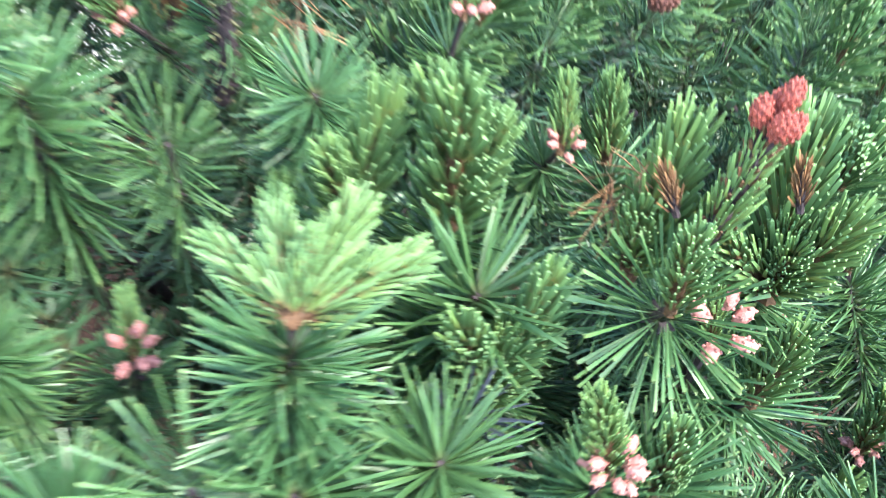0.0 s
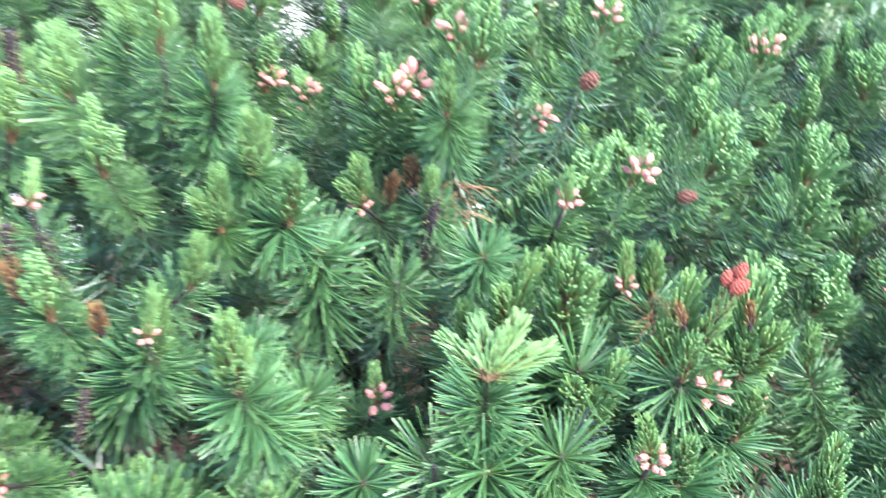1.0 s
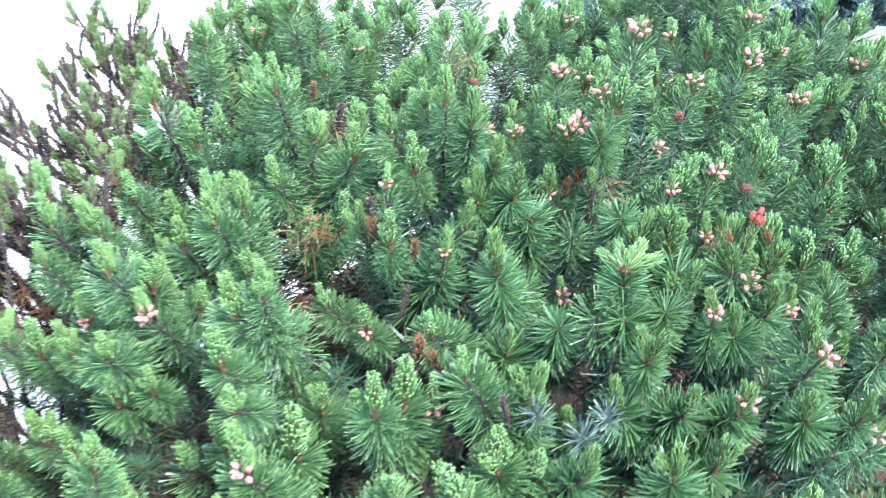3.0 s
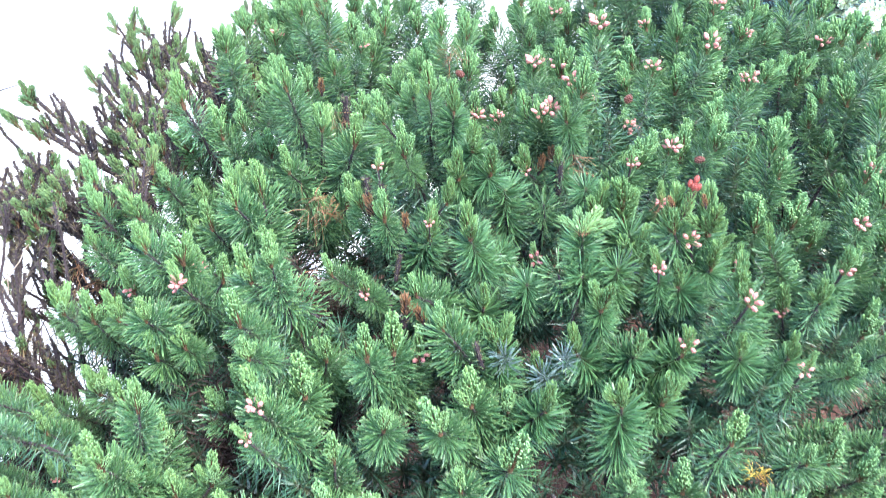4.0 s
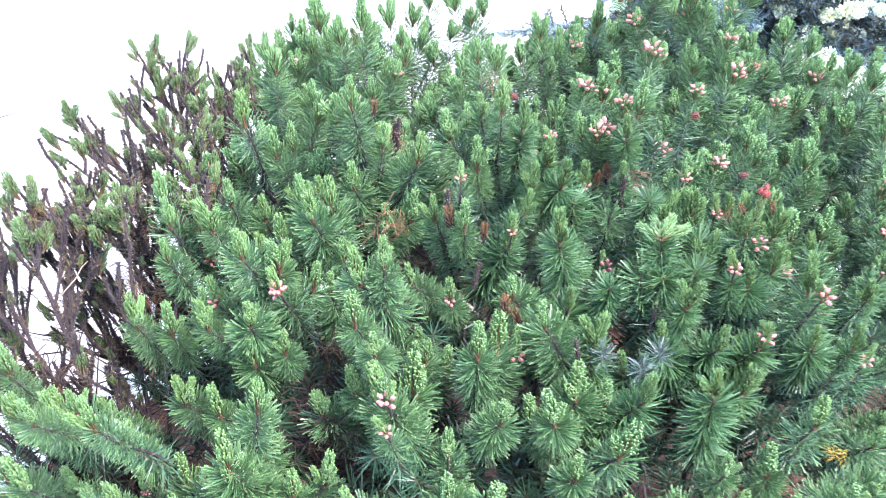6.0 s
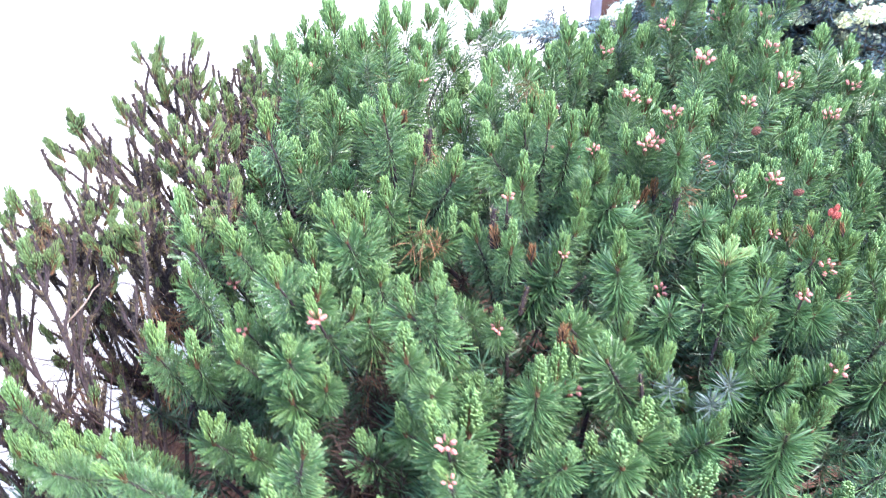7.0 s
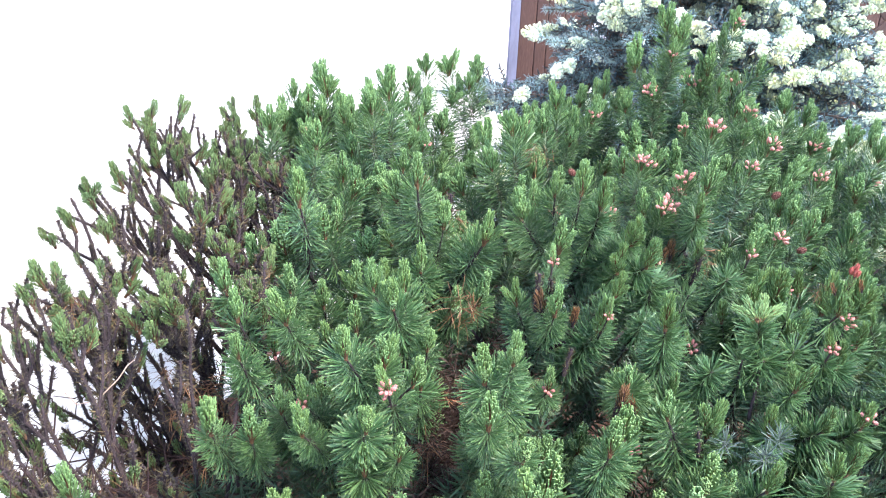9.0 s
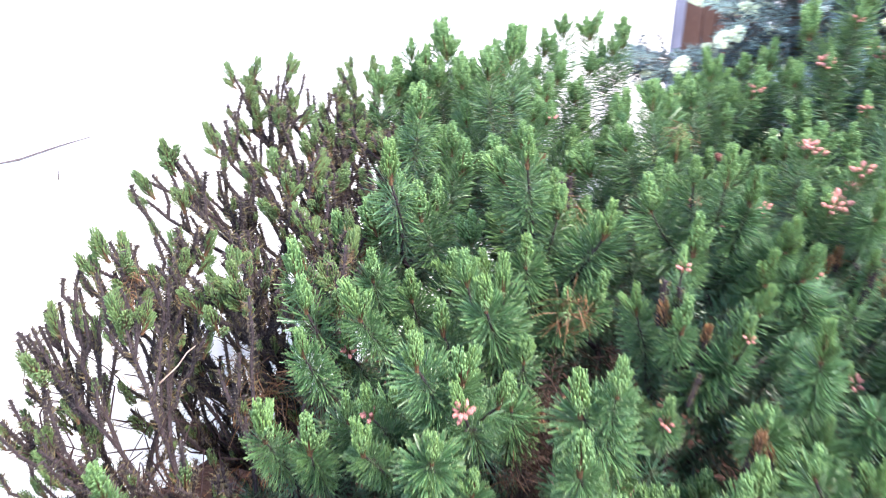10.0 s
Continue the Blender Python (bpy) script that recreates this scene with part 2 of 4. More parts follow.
def on_wall(s, depth, z):
    """A place s metres along the wall from its crack's end, depth metres in front of it."""
    return WALL_AT + ALONG * s + OUT * depth + Vector((0, 0, z))


def build_setting():
    bm = bmesh.new()
    bmesh.ops.create_grid(bm, x_segments=120, y_segments=120, size=1.0)
    for v in bm.verts:                                # finer near the bed, out to the horizon
        r = max(abs(v.co.x), abs(v.co.y))
        k = 6.0 * r + 900 * max(0.0, r - 0.6) ** 3
        v.co.x, v.co.y = (v.co.x / max(r, 1e-6) * k, v.co.y / max(r, 1e-6) * k)
        v.co.z = GROUND + (0.025 * noise.noise((v.co.x * 2.2, v.co.y * 2.2, 0.3)) + 0.01 * noise.noise((v.co.x * 9, v.co.y * 9, 4.0)) if k < 6 else 0.0)
    me = bpy.data.meshes.new("ground")
    bm.to_mesh(me)
    bm.free()
    me.materials.append(M_SOIL)
    tagged(new("ground", me), "dark reddish-brown bed of soil and dry needle litter", "ground", kind="structure")

    s = Soup()
    s.box((-6.0, 0.0, GROUND - 0.3), (3.75, 0.30, 3.6))
    wall = new("wall_north", s.mesh("wall_north", M_WALL))
    wall.matrix_basis = Matrix.Translation(WALL_AT) @ Matrix(((ALONG.x, -OUT.x, 0, 0), (ALONG.y, -OUT.y, 0, 0), (0, 0, 1, 0), (0, 0, 0, 1)))
    tagged(wall, "bright white roughcast house wall behind the pine", "wall", kind="structure")
    s = Soup()
    pts = [(-1.0 + 0.1 * i, -0.0005, 0.692 + 0.004 * math.sin(i * 2.1) + (0.002 if i == 9 else 0)) for i in range(11)]
    s.tube(pts, [0.0022 + 0.0008 * math.sin(i * 1.7) for i in range(10)] + [0.0008], 5)
    s.tube([(-0.11, -0.0005, 0.615), (-0.108, -0.0005, 0.64)], [0.003, 0.002], 5)
    part("crack", s.mesh("crack", M_CRACK), wall, "thin dark crack in white render")


build_setting()


# ---- the mugo pine ----
# growing tips, front to back; BARE_TIPS end the half-dead branches by the wall
BARE_TIPS = [
    (-1.435, 0.750, 0.694), (-1.328, 0.266, 0.689), (-1.322, 0.942, 0.772), (-1.296, 0.308, 0.755), (-1.294, 0.140, 0.662), (-1.286, 0.498, 0.829),
    (-1.285, 0.946, 0.915), (-1.280, 0.802, 0.825), (-1.275, 1.059, 0.883), (-1.273, 0.331, 0.783), (-1.260, 0.546, 0.864), (-1.259, 0.382, 0.772),
    (-1.246, 0.530, 0.884), (-1.239, 0.950, 0.893), (-1.228, 0.970, 0.923), (-1.220, 0.315, 0.770), (-1.199, 1.106, 0.905), (-1.163, 0.935, 0.833),
    (-1.157, 1.352, 0.829), (-1.127, 1.361, 0.860), (-1.120, 1.335, 0.837), (-1.105, 1.310, 0.808), (-1.042, 1.248, 0.878), (-1.028, 1.196, 0.738),
]
LOW_BARE_TIPS = [
    (-1.412, 0.392, 0.580), (-1.388, 0.317, 0.577), (-1.317, 0.162, 0.655), (-1.360, 0.200, 0.530), (-1.402, 0.294, 0.421), (-1.337, 0.254, 0.478), (-1.307, 0.303, 0.665),
    (-1.400, 0.250, 0.360), (-1.330, 0.130, 0.420), (-1.290, 0.200, 0.560), (-1.250, 0.130, 0.480), (-1.380, 0.450, 0.640), (-1.340, 0.200, 0.290),
]
FRONT_TIPS = [
    (-0.845, -0.234, 0.683), (-0.645, -0.230, 0.643), (-0.838, -0.224, 0.527), (-0.647, -0.220, 0.584), (-0.337, -0.208, 0.457),
    (-0.073, -0.197, 0.556), (-0.622, -0.180, 0.557), (-0.330, -0.165, 0.554), (-0.617, -0.137, 0.675), (-0.433, -0.115, 0.676),
    (-0.452, -0.105, 0.698), (-0.449, -0.101, 0.744), (-0.141, -0.097, 0.557), (-0.002, -0.096, 0.488), (-0.257, -0.076, 0.628),
    (-0.196, -0.072, 0.650), (-0.167, -0.057, 0.619), (-0.500, -0.055, 0.656), (-0.090, -0.052, 0.564), (-0.054, -0.052, 0.591),
    (0.078, -0.052, 0.464), (0.273, -0.050, 0.510), (0.212, -0.048, 0.472), (-0.400, -0.039, 0.678), (-0.496, -0.036, 0.776),
    (-0.386, -0.034, 0.640), (-0.670, -0.013, 0.732), (-0.675, -0.007, 0.666), (0.127, -0.006, 0.445),
    (-0.305, -0.003, 0.720), (0.095, -0.001, 0.514), (-0.621, 0.005, 0.676), (-0.149, 0.008, 0.654),
]
LOW_TIPS = [
    (-0.508, 0.028, 0.819), (0.337, 0.028, 0.481), (-0.458, 0.031, 0.841), (-0.029, 0.043, 0.623), (-0.277, 0.052, 0.710), (-0.395, 0.054, 0.651),
    (0.072, 0.062, 0.630), (0.239, 0.063, 0.592), (-0.658, 0.077, 0.801), (-0.212, 0.077, 0.723), (-0.717, 0.081, 0.815),
    (-0.249, 0.093, 0.662), (-0.146, 0.100, 0.688), (-0.636, 0.107, 0.792), (-0.106, 0.117, 0.689), (-0.266, 0.120, 0.741),
    (0.137, 0.129, 0.603), (-0.595, 0.132, 0.740), (0.046, 0.149, 0.737), (0.092, 0.152, 0.659),
    (0.009, 0.168, 0.731), (0.164, 0.168, 0.662), (0.239, 0.170, 0.661), (0.400, 0.172, 0.480), (-0.167, 0.193, 0.693),
    (-0.901, 0.194, 0.738), (-0.194, 0.201, 0.835), (0.405, 0.229, 0.478), (-0.809, 0.237, 0.785), (0.229, 0.237, 0.765), (-0.911, 0.239, 0.802),
    (-0.935, 0.106, 0.670),
]
MIDDLE_TIPS = [
    (-0.852, 0.244, 0.798), (-0.649, 0.275, 0.812), (-0.936, 0.275, 0.838),
    (-0.363, 0.279, 0.809), (0.423, 0.280, 0.571), (-0.274, 0.285, 0.789), (0.194, 0.294, 0.811), (-0.246, 0.312, 0.823),
    (-0.017, 0.324, 0.799), (0.036, 0.324, 0.836), (-0.244, 0.350, 0.863), (-0.690, 0.354, 0.815), (-0.631, 0.356, 0.814),
    (0.099, 0.356, 0.719), (-0.185, 0.362, 0.867), (-0.218, 0.363, 0.908), (-0.837, 0.364, 0.794), (-0.353, 0.373, 0.897), (-0.045, 0.378, 0.747),
    (-0.221, 0.413, 0.880), (-0.313, 0.430, 0.987), (-0.085, 0.431, 0.842), (-0.271, 0.438, 0.955), (0.236, 0.443, 0.675), (-0.832, 0.462, 0.943),
    (-0.428, 0.465, 0.920), (0.124, 0.465, 0.767), (-0.155, 0.466, 0.828), (-0.359, 0.467, 0.953),
]
BACK_TIPS = [
    (-0.472, 0.471, 0.871), (-0.081, 0.477, 0.919), (-0.614, 0.480, 0.975), (-0.930, 0.494, 0.800),
    (0.336, 0.513, 0.611), (-0.654, 0.515, 0.928), (-0.793, 0.517, 0.856), (-0.050, 0.521, 0.976), (0.046, 0.525, 0.827), (-0.391, 0.527, 0.917),
    (0.074, 0.547, 0.836), (0.445, 0.555, 0.629), (-0.176, 0.559, 0.898), (0.188, 0.577, 0.858), (0.342, 0.603, 0.708), (0.302, 0.605, 0.788),
    (0.286, 0.615, 0.845), (0.124, 0.627, 0.821), (-0.816, 0.646, 0.988), (0.179, 0.664, 0.862), (-0.546, 0.679, 0.794),
    (-0.128, 0.716, 0.954), (0.465, 0.743, 0.643), (-0.176, 0.753, 0.927), (0.156, 0.803, 0.958), (-0.721, 0.825, 1.025), (-0.410, 0.858, 0.974),
    (-0.686, 0.895, 1.056), (-0.798, 0.987, 0.967),
]
FAR_TIPS = [
    (0.160, 0.990, 0.931), (-0.857, 1.086, 1.013), (0.173, 1.095, 0.986), (0.456, 1.120, 0.917), (-0.956, 1.137, 0.905),
    (-0.002, 1.176, 1.031), (0.399, 1.227, 0.946), (-0.195, 1.267, 0.953), (-0.603, 1.375, 0.997), (-0.556, 1.437, 0.983), (-0.462, 1.451, 0.985),
]
POLLEN = [
    (-0.374, 0.310, 0.829), (-0.109, 0.332, 0.661), (-0.277, 0.271, 0.749), (-0.134, 0.540, 0.843), (-0.162, 0.666, 0.902), (-0.042, 0.605, 0.989),
    (-0.644, 0.073, 0.705), (-0.125, 0.568, 0.835), (-0.165, 0.631, 0.910), (-0.422, -0.129, 0.641), (0.159, 0.179, 0.619), (0.337, 0.225, 0.561),
    (0.056, 0.638, 0.905), (0.229, 0.703, 0.865), (0.157, 0.996, 0.931), (-0.083, 0.596, 0.883), (-0.224, 0.589, 0.815),
    (0.107, 0.245, 0.711), (0.094, 0.443, 0.734), (0.243, 0.199, 0.691), (0.098, 0.547, 0.788), (0.036, 0.503, 0.778), (-0.413, -0.185, 0.629), (0.152, 0.304, 0.732),
]
# (x, y, radius) of the openings in the crown where the inside shows
GAPS = [(-0.575, 0.14, 0.045), (-0.575, 0.03, 0.038), (-0.577, -0.07, 0.034), (-0.52, 0.31, 0.058), (-0.53, 0.22, 0.045), (0.285, 0.055, 0.05)]
TALL_TIPS = [
    (-0.041, 1.15, 1.174), (-0.007, 1.17, 1.182), (0.023, 1.15, 1.160), (0.151, 1.15, 1.181), (0.130, 1.17, 1.138), (0.088, 1.12, 1.095), (-0.088, 1.15, 1.109),
    (-0.112, 1.13, 1.073), (0.232, 1.15, 1.066), (0.075, 1.15, 1.039), (-0.048, 1.10, 1.006), (-0.115, 1.10, 0.975), (-0.004, 1.12, 1.105), (0.119, 1.10, 1.027),
]
RIDGE_TIPS = [
    (-0.702, 1.300, 0.981), (-0.647, 1.330, 0.970), (-0.604, 1.400, 0.993), (-0.579, 1.420, 0.966), (-0.533, 1.450, 0.978), (-0.515, 1.450, 1.000),
    (-0.464, 1.420, 0.991), (-0.487, 1.380, 0.951), (-0.744, 1.200, 0.948), (-0.533, 1.300, 0.928), (-0.593, 1.250, 0.936), (-0.650, 1.200, 0.930),
    (-0.778, 1.000, 0.915), (-0.687, 1.050, 0.913), (-0.613, 1.100, 0.918), (-0.549, 1.150, 0.902), (-0.454, 1.000, 0.920), (-0.397, 1.000, 0.943),
    (-0.299, 1.100, 0.993), (-0.263, 1.100, 0.980), (-0.371, 0.950, 0.942), (-0.327, 1.000, 0.945), (-0.188, 1.050, 0.973), (0.322, 1.200, 0.974),
    (0.476, 1.100, 0.910), (0.524, 1.100, 0.919),
]
# the tips that the walk begins over
NEAR_TIPS = [
    (0.008, 0.343, 0.823), (0.022, 0.352, 0.825), (0.052, 0.350, 0.811), (0.060, 0.348, 0.809), (0.113, 0.443, 0.786), (0.201, 0.397, 0.743), (0.277, 0.466, 0.708),
    (0.192, 0.304, 0.747), (0.044, 0.273, 0.757), (0.084, 0.300, 0.768), (0.134, 0.254, 0.732), (0.126, 0.322, 0.835), (0.171, 0.326, 0.840), (0.108, 0.300, 0.800), (0.122, 0.267, 0.815),
]
ROSETTES = [(-0.174, 0.396, 0.762), (-0.104, 0.397, 0.742), (-0.101, 0.218, 0.680), (-0.012, 0.225, 0.700), (-0.033, 0.410, 0.770), (-0.158, 0.282, 0.700), (-0.205, 0.300, 0.730), (-0.050, 0.222, 0.702), (0.042, 0.238, 0.712), (0.052, 0.312, 0.735)]
# the broad whorl: its node and the ends of its candles
WHORL_NODE = Vector((-0.018, 0.262, 0.757))
WHORL_TIPS = [(-0.062, 0.290, 0.774), (-0.034, 0.308, 0.786), (0.004, 0.312, 0.788), (0.034, 0.292, 0.776), (-0.012, 0.282, 0.790)]
RIGHT_TIPS = [
    (0.523, 1.10, 0.928), (0.498, 1.00, 0.909), (0.562, 0.95, 0.841), (0.492, 0.85, 0.827), (0.567, 0.85, 0.795), (0.559, 0.75, 0.795), (0.462, 0.70, 0.769),
    (0.493, 0.60, 0.757), (0.439, 0.55, 0.724), (0.406, 0.40, 0.704), (0.368, 0.35, 0.667), (0.318, 0.20, 0.654), (0.60, 0.65, 0.70), (0.56, 0.50, 0.66), (0.50, 0.35, 0.60),
]
SPIRE_TIPS = [
    (-0.860, 1.15, 1.016), (-0.881, 1.15, 1.006), (-0.933, 1.15, 0.964), (-0.957, 1.10, 0.932), (-0.903, 1.10, 0.941), (-0.847, 1.15, 0.968), (-0.825, 1.20, 0.931),
    (-0.792, 1.15, 0.929), (-0.863, 1.05, 0.933), (-0.757, 1.25, 0.953), (-0.976, 1.05, 0.921),
]
LEFT_TIPS = [
    (-1.127, 0.00, 0.612), (-1.145, 0.00, 0.513), (-1.054, -0.10, 0.585), (-1.040, 0.00, 0.520), (-1.105, -0.10, 0.455), (-1.150, -0.02, 0.350), (-1.010, -0.20, 0.538),
    (-1.060, -0.14, 0.430), (-1.106, -0.12, 0.275), (-0.957, -0.14, 0.480), (-1.190, -0.02, 0.300), (-1.012, -0.22, 0.373), (-0.963, -0.20, 0.645),
]
EDGE_TIPS = [(-0.83, 1.10, 0.985), (-0.885, 1.09, 0.965), (-0.85, 1.06, 0.945), (-0.91, 1.12, 0.930), (-0.80, 1.06, 0.950), (-0.88, 1.02, 0.900), (-1.03, -0.05, 0.56), (-1.00, -0.18, 0.50), (-1.08, 0.05, 0.50), (-0.95, -0.10, 0.60)]
TIPS = [Vector(p) for p in EDGE_TIPS + RIGHT_TIPS + SPIRE_TIPS + LEFT_TIPS + FRONT_TIPS + LOW_TIPS + MIDDLE_TIPS + BACK_TIPS + FAR_TIPS + TALL_TIPS + RIDGE_TIPS + NEAR_TIPS]
ROOT = Vector((-0.30, 0.55, GROUND))

# the crown's surface: a smooth sheet through the tips, falling to a skirt in front and at the far side
SKIRT = [Vector((-1.0 + 0.14 * i, -0.42, 0.16)) for i in range(12)] + [Vector((0.74, -0.3 + 0.2 * i, 0.36 + 0.05 * i)) for i in range(8)]
NET = np.array([tuple(p) for p in TIPS + SKIRT] + [(x, y, z + 0.035) for x, y, z in POLLEN] + [(x, y, z + 0.03) for x, y, z in ROSETTES])


def crown_height(x, y, width=0.085):
    d2 = (NET[:, 0] - x) ** 2 + (NET[:, 1] - y) ** 2
    w = np.exp(-d2 / (2 * width * width)) + 1e-6 / (d2 + 0.01)
    return float((w * NET[:, 2]).sum() / w.sum())


def crown_axis(x, y):
    """The way a shoot grows: up, and a little outwards."""
    e = 0.06
    gx = (crown_height(x + e, y, 0.14) - crown_height(x - e, y, 0.14)) / (2 * e)
    gy = (crown_height(x, y + e, 0.14) - crown_height(x, y - e, 0.14)) / (2 * e)
    steep = max(1.0, math.hypot(gx, gy) / 0.5)
    n = Vector((-gx / steep, -gy / steep, 1.0)).normalized()
    out = Vector((x - ROOT.x, y - ROOT.y, 0)) * 0.25
    lean = Vector((0, -0.27 * max(0.0, min(1.0, (0.9 - y) / 0.5)), 0))
    return (Vector((0, 0, 0.55)) + n * 0.5 + out + lean + Vector((random.gauss(0, 0.12), random.gauss(0, 0.12), 0))).normalized()


def find_mounds():
    """Shoots stand in mounds, one to each leading branch: the tips that stand proud of the crown, well apart."""
    proud = sorted(TIPS, key=lambda p: crown_height(p.x, p.y, 0.16) - p.z)
    found = []
    for p in proud:
        if all((p.xy - q.xy).length > 0.15 for q in found):
            found.append(p)
    return found


MOUNDS = find_mounds()


def mound_offset(x, y):
    """From the nearest mound's top to a place on the crown."""
    top = min(MOUNDS, key=lambda q: (q.x - x) ** 2 + (q.y - y) ** 2)
    return Vector((x - top.x, y - top.y, 0))


def stem_mesh(length):
    s = Soup()
    pts = [(0.012 * math.sin(i * 0.9) * (i / 5), 0.010 * math.sin(i * 1.3) * (i / 5), -length * i / 5) for i in range(6)][::-1]
    s.tube(pts, [0.0042, 0.0036, 0.0028, 0.0022, 0.0019, 0.0018], 6)
    for i in range(34):                              # scars of fallen needles
        h = -0.03 - (length - 0.03) * random.random()
        turn = random.uniform(0, 6.28)
        w = ways(1.2, turn)
        s.needle(Vector((0, 0, h)) + w * 0.003, w, 0.005, 0.003, segs=1)
    return s.mesh("stem", M_BARK)


def tuft_soup(count, length, span, open_top=0.75, open_low=1.75, width=0.0018, segs=2):
    """Last year's needles all round the stem below the whorl: a dense ball, thinner towards its foot."""
    s = Soup()
    for i in range(count):
        u = (i + random.random()) / count
        h = -span * u ** 1.25
        turn = i * 2.39996 + random.uniform(-0.3, 0.3)
        ang = open_top + (open_low - open_top) * u ** 0.75 + random.gauss(0, 0.15)
        L = length * random.uniform(0.78, 1.12) * (1.0 - 0.10 * u)
        w = ways(ang, turn)
        s.needle(Vector((0, 0, h)) + w * 0.003, w, L, width * random.uniform(0.85, 1.15), random.uniform(-0.02, 0.10), segs)
    return s


def candle_soup(count, spread, needle_length, length=0.065, bare=0.10, segs=1, girth=0.0035, width=0.0023):
    """A new shoot: a brown stem half hidden by pale needles pressed upwards like a brush, rounded at the top."""
    s = Soup()
    s.tube([(0, 0, -0.004), (0, 0, length * 0.40), (0, 0, length * 0.70)], [0.0034, 0.0030, 0.0016], 6, slot=1)
    for i in range(count):
        u = (i + 0.5) / count
        L = needle_length * random.uniform(0.8, 1.15) * (1.0 - 0.25 * u)
        h = length * (bare + (0.99 - bare) * u ** 0.85) - L * (0.2 + 0.75 * u)
        turn = i * 2.39996 + random.uniform(-0.25, 0.25)
        ang = spread * (1.0 - 0.55 * u) + random.gauss(0, 0.06)
        w = ways(ang, turn)
        s.needle(Vector((0, 0, h)) + ways(1.57, turn) * (0.0022 + girth * random.random() * (1.0 - 0.5 * u)), w, L, width * random.uniform(0.85, 1.1), 0.0, segs)
    for i in range(12):                              # papery brown scales at its foot
        turn, h = i * 2.4, length * (0.02 + 0.22 * i / 12)
        s.needle(Vector((0, 0, h)) + ways(1.57, turn) * 0.003, ways(0.5, turn), 0.006, 0.0026, segs=0, slot=1)
    return s


def pollen_poses(count):
    """Where the pollen cones of one cluster sit round their shoot."""
    out = []
    for i in range(count):
        w = ways(0.70 + 0.50 * random.random(), i * 2.39996)
        out.append(on_axis(w * 0.0085 + Vector((0, 0, -0.004 + 0.009 * i / count)), w, i * 1.7, random.uniform(0.85, 1.1)))
    return out


def pollen_cone_soup():
    s = Soup()
    s.egg((0, 0, 0.004), (0, 0, 1), 0.0105, 0.0034, rings=5, sides=7)
    for i in range(12):                              # its little scales
        u = (i + 0.5) / 12
        r = 0.0033 * math.sin(math.pi * (0.10 + 0.84 * u)) ** 0.7
        p = Vector((r * math.cos(i * 2.39996), r * math.sin(i * 2.39996), -0.0012 + 0.0105 * u))
        s.egg(p, (p.x, p.y, 0.002), 0.0019, 0.0010, rings=2, sides=4)
    return s


def pollen_soup(poses, cone):
    s = Soup()
    for m in poses:
        a = np.array(m)
        start = len(s.v)
        s.v.extend(map(tuple, np.array(cone.v) @ a[:3, :3].T + a[:3, 3]))
        s.f.extend(tuple(start + k for k in q) for q in cone.f)
        s.slot.extend(cone.slot)
        s.along.extend(cone.along)
    return s


def withered_soup(count, length):
    """Dead needles that hang from a spent shoot."""
    s = Soup()
    for i in range(count):
        w = ways(random.uniform(0.8, 2.4), random.uniform(0, 6.28))
        s.needle((random.gauss(0, 0.009), random.gauss(0, 0.009), -0.04 * random.random()), w, length * random.uniform(0.5, 1.1), 0.0012, random.uniform(0.2, 1.0), 2)
    return s


def spent_soup(length):
    """A stem set all round with the stubs of its needles; its top is at the origin."""
    s = Soup()
    s.tube([(0, 0, -length), (0.002, 0, -length * 0.5), (0, 0, 0)], [0.0045, 0.0048, 0.0035], 6)
    for i in range(130):
        u = (i + random.random()) / 130
        w = ways(1.57, i * 2.39996)
        s.needle(Vector((0, 0, -length * (1 - u))) + w * 0.0035, ways(0.75 + random.gauss(0, 0.2), i * 2.39996), random.uniform(0.004, 0.008), 0.0024, segs=-1, slot=1 if random.random() < 0.35 else 0)
    return s


def cone_soup():
    """A young cone: an egg set with overlapping scales."""
    s = Soup()
    s.egg((0, 0, 0.007), (0, 0, 1), 0.016, 0.0052, rings=6, sides=9)
    for i in range(46):
        u = (i + 0.5) / 46
        r = 0.0050 * math.sin(math.pi * (0.12 + 0.82 * u)) ** 0.7
        p = Vector((r * math.cos(i * 2.39996), r * math.sin(i * 2.39996), -0.0005 + 0.0155 * u))
        s.egg(p, (p.x, p.y, 0.004), 0.0030, 0.0013, rings=3, sides=5)
    return s


class Kind:
    """A mesh that many objects share, kept as arrays too for joining."""

    def __init__(self, name, soup, *mats, smooth=False):
        self.soup, self.mesh = soup, soup.mesh(name, *mats, smooth=smooth)
        self.v = np.array(soup.v)


STEMS = [stem_mesh(0.20) for _ in range(3)]
TUFTS = [Kind("needle_tuft", tuft_soup(270 + 12 * i, 0.038 + 0.0018 * i, 0.075 + 0.008 * i, 0.62 + 0.06 * i, 1.75, 0.0018), M_OLD) for i in range(5)]
BROAD = Kind("needle_tuft", tuft_soup(250, 0.043, 0.035, 0.85, 1.85, 0.0018), M_OLD)
LOOSE = [Kind("needle_tuft", tuft_soup(120, 0.042, 0.065, 0.65, 1.8, 0.0019, -1), M_OLD) for i in range(2)]
FAR_TUFTS = [Kind("needle_tuft", tuft_soup(180, 0.042, 0.095, 0.28, 1.40, 0.0024, -1), M_OLD) for i in range(4)]
CANDLES = [Kind("candle", candle_soup(175, 0.38 + 0.05 * i, 0.0128 + 0.0008 * i, girth=0.0066, width=0.0023), M_YOUNG, M_TWIG) for i in range(5)]
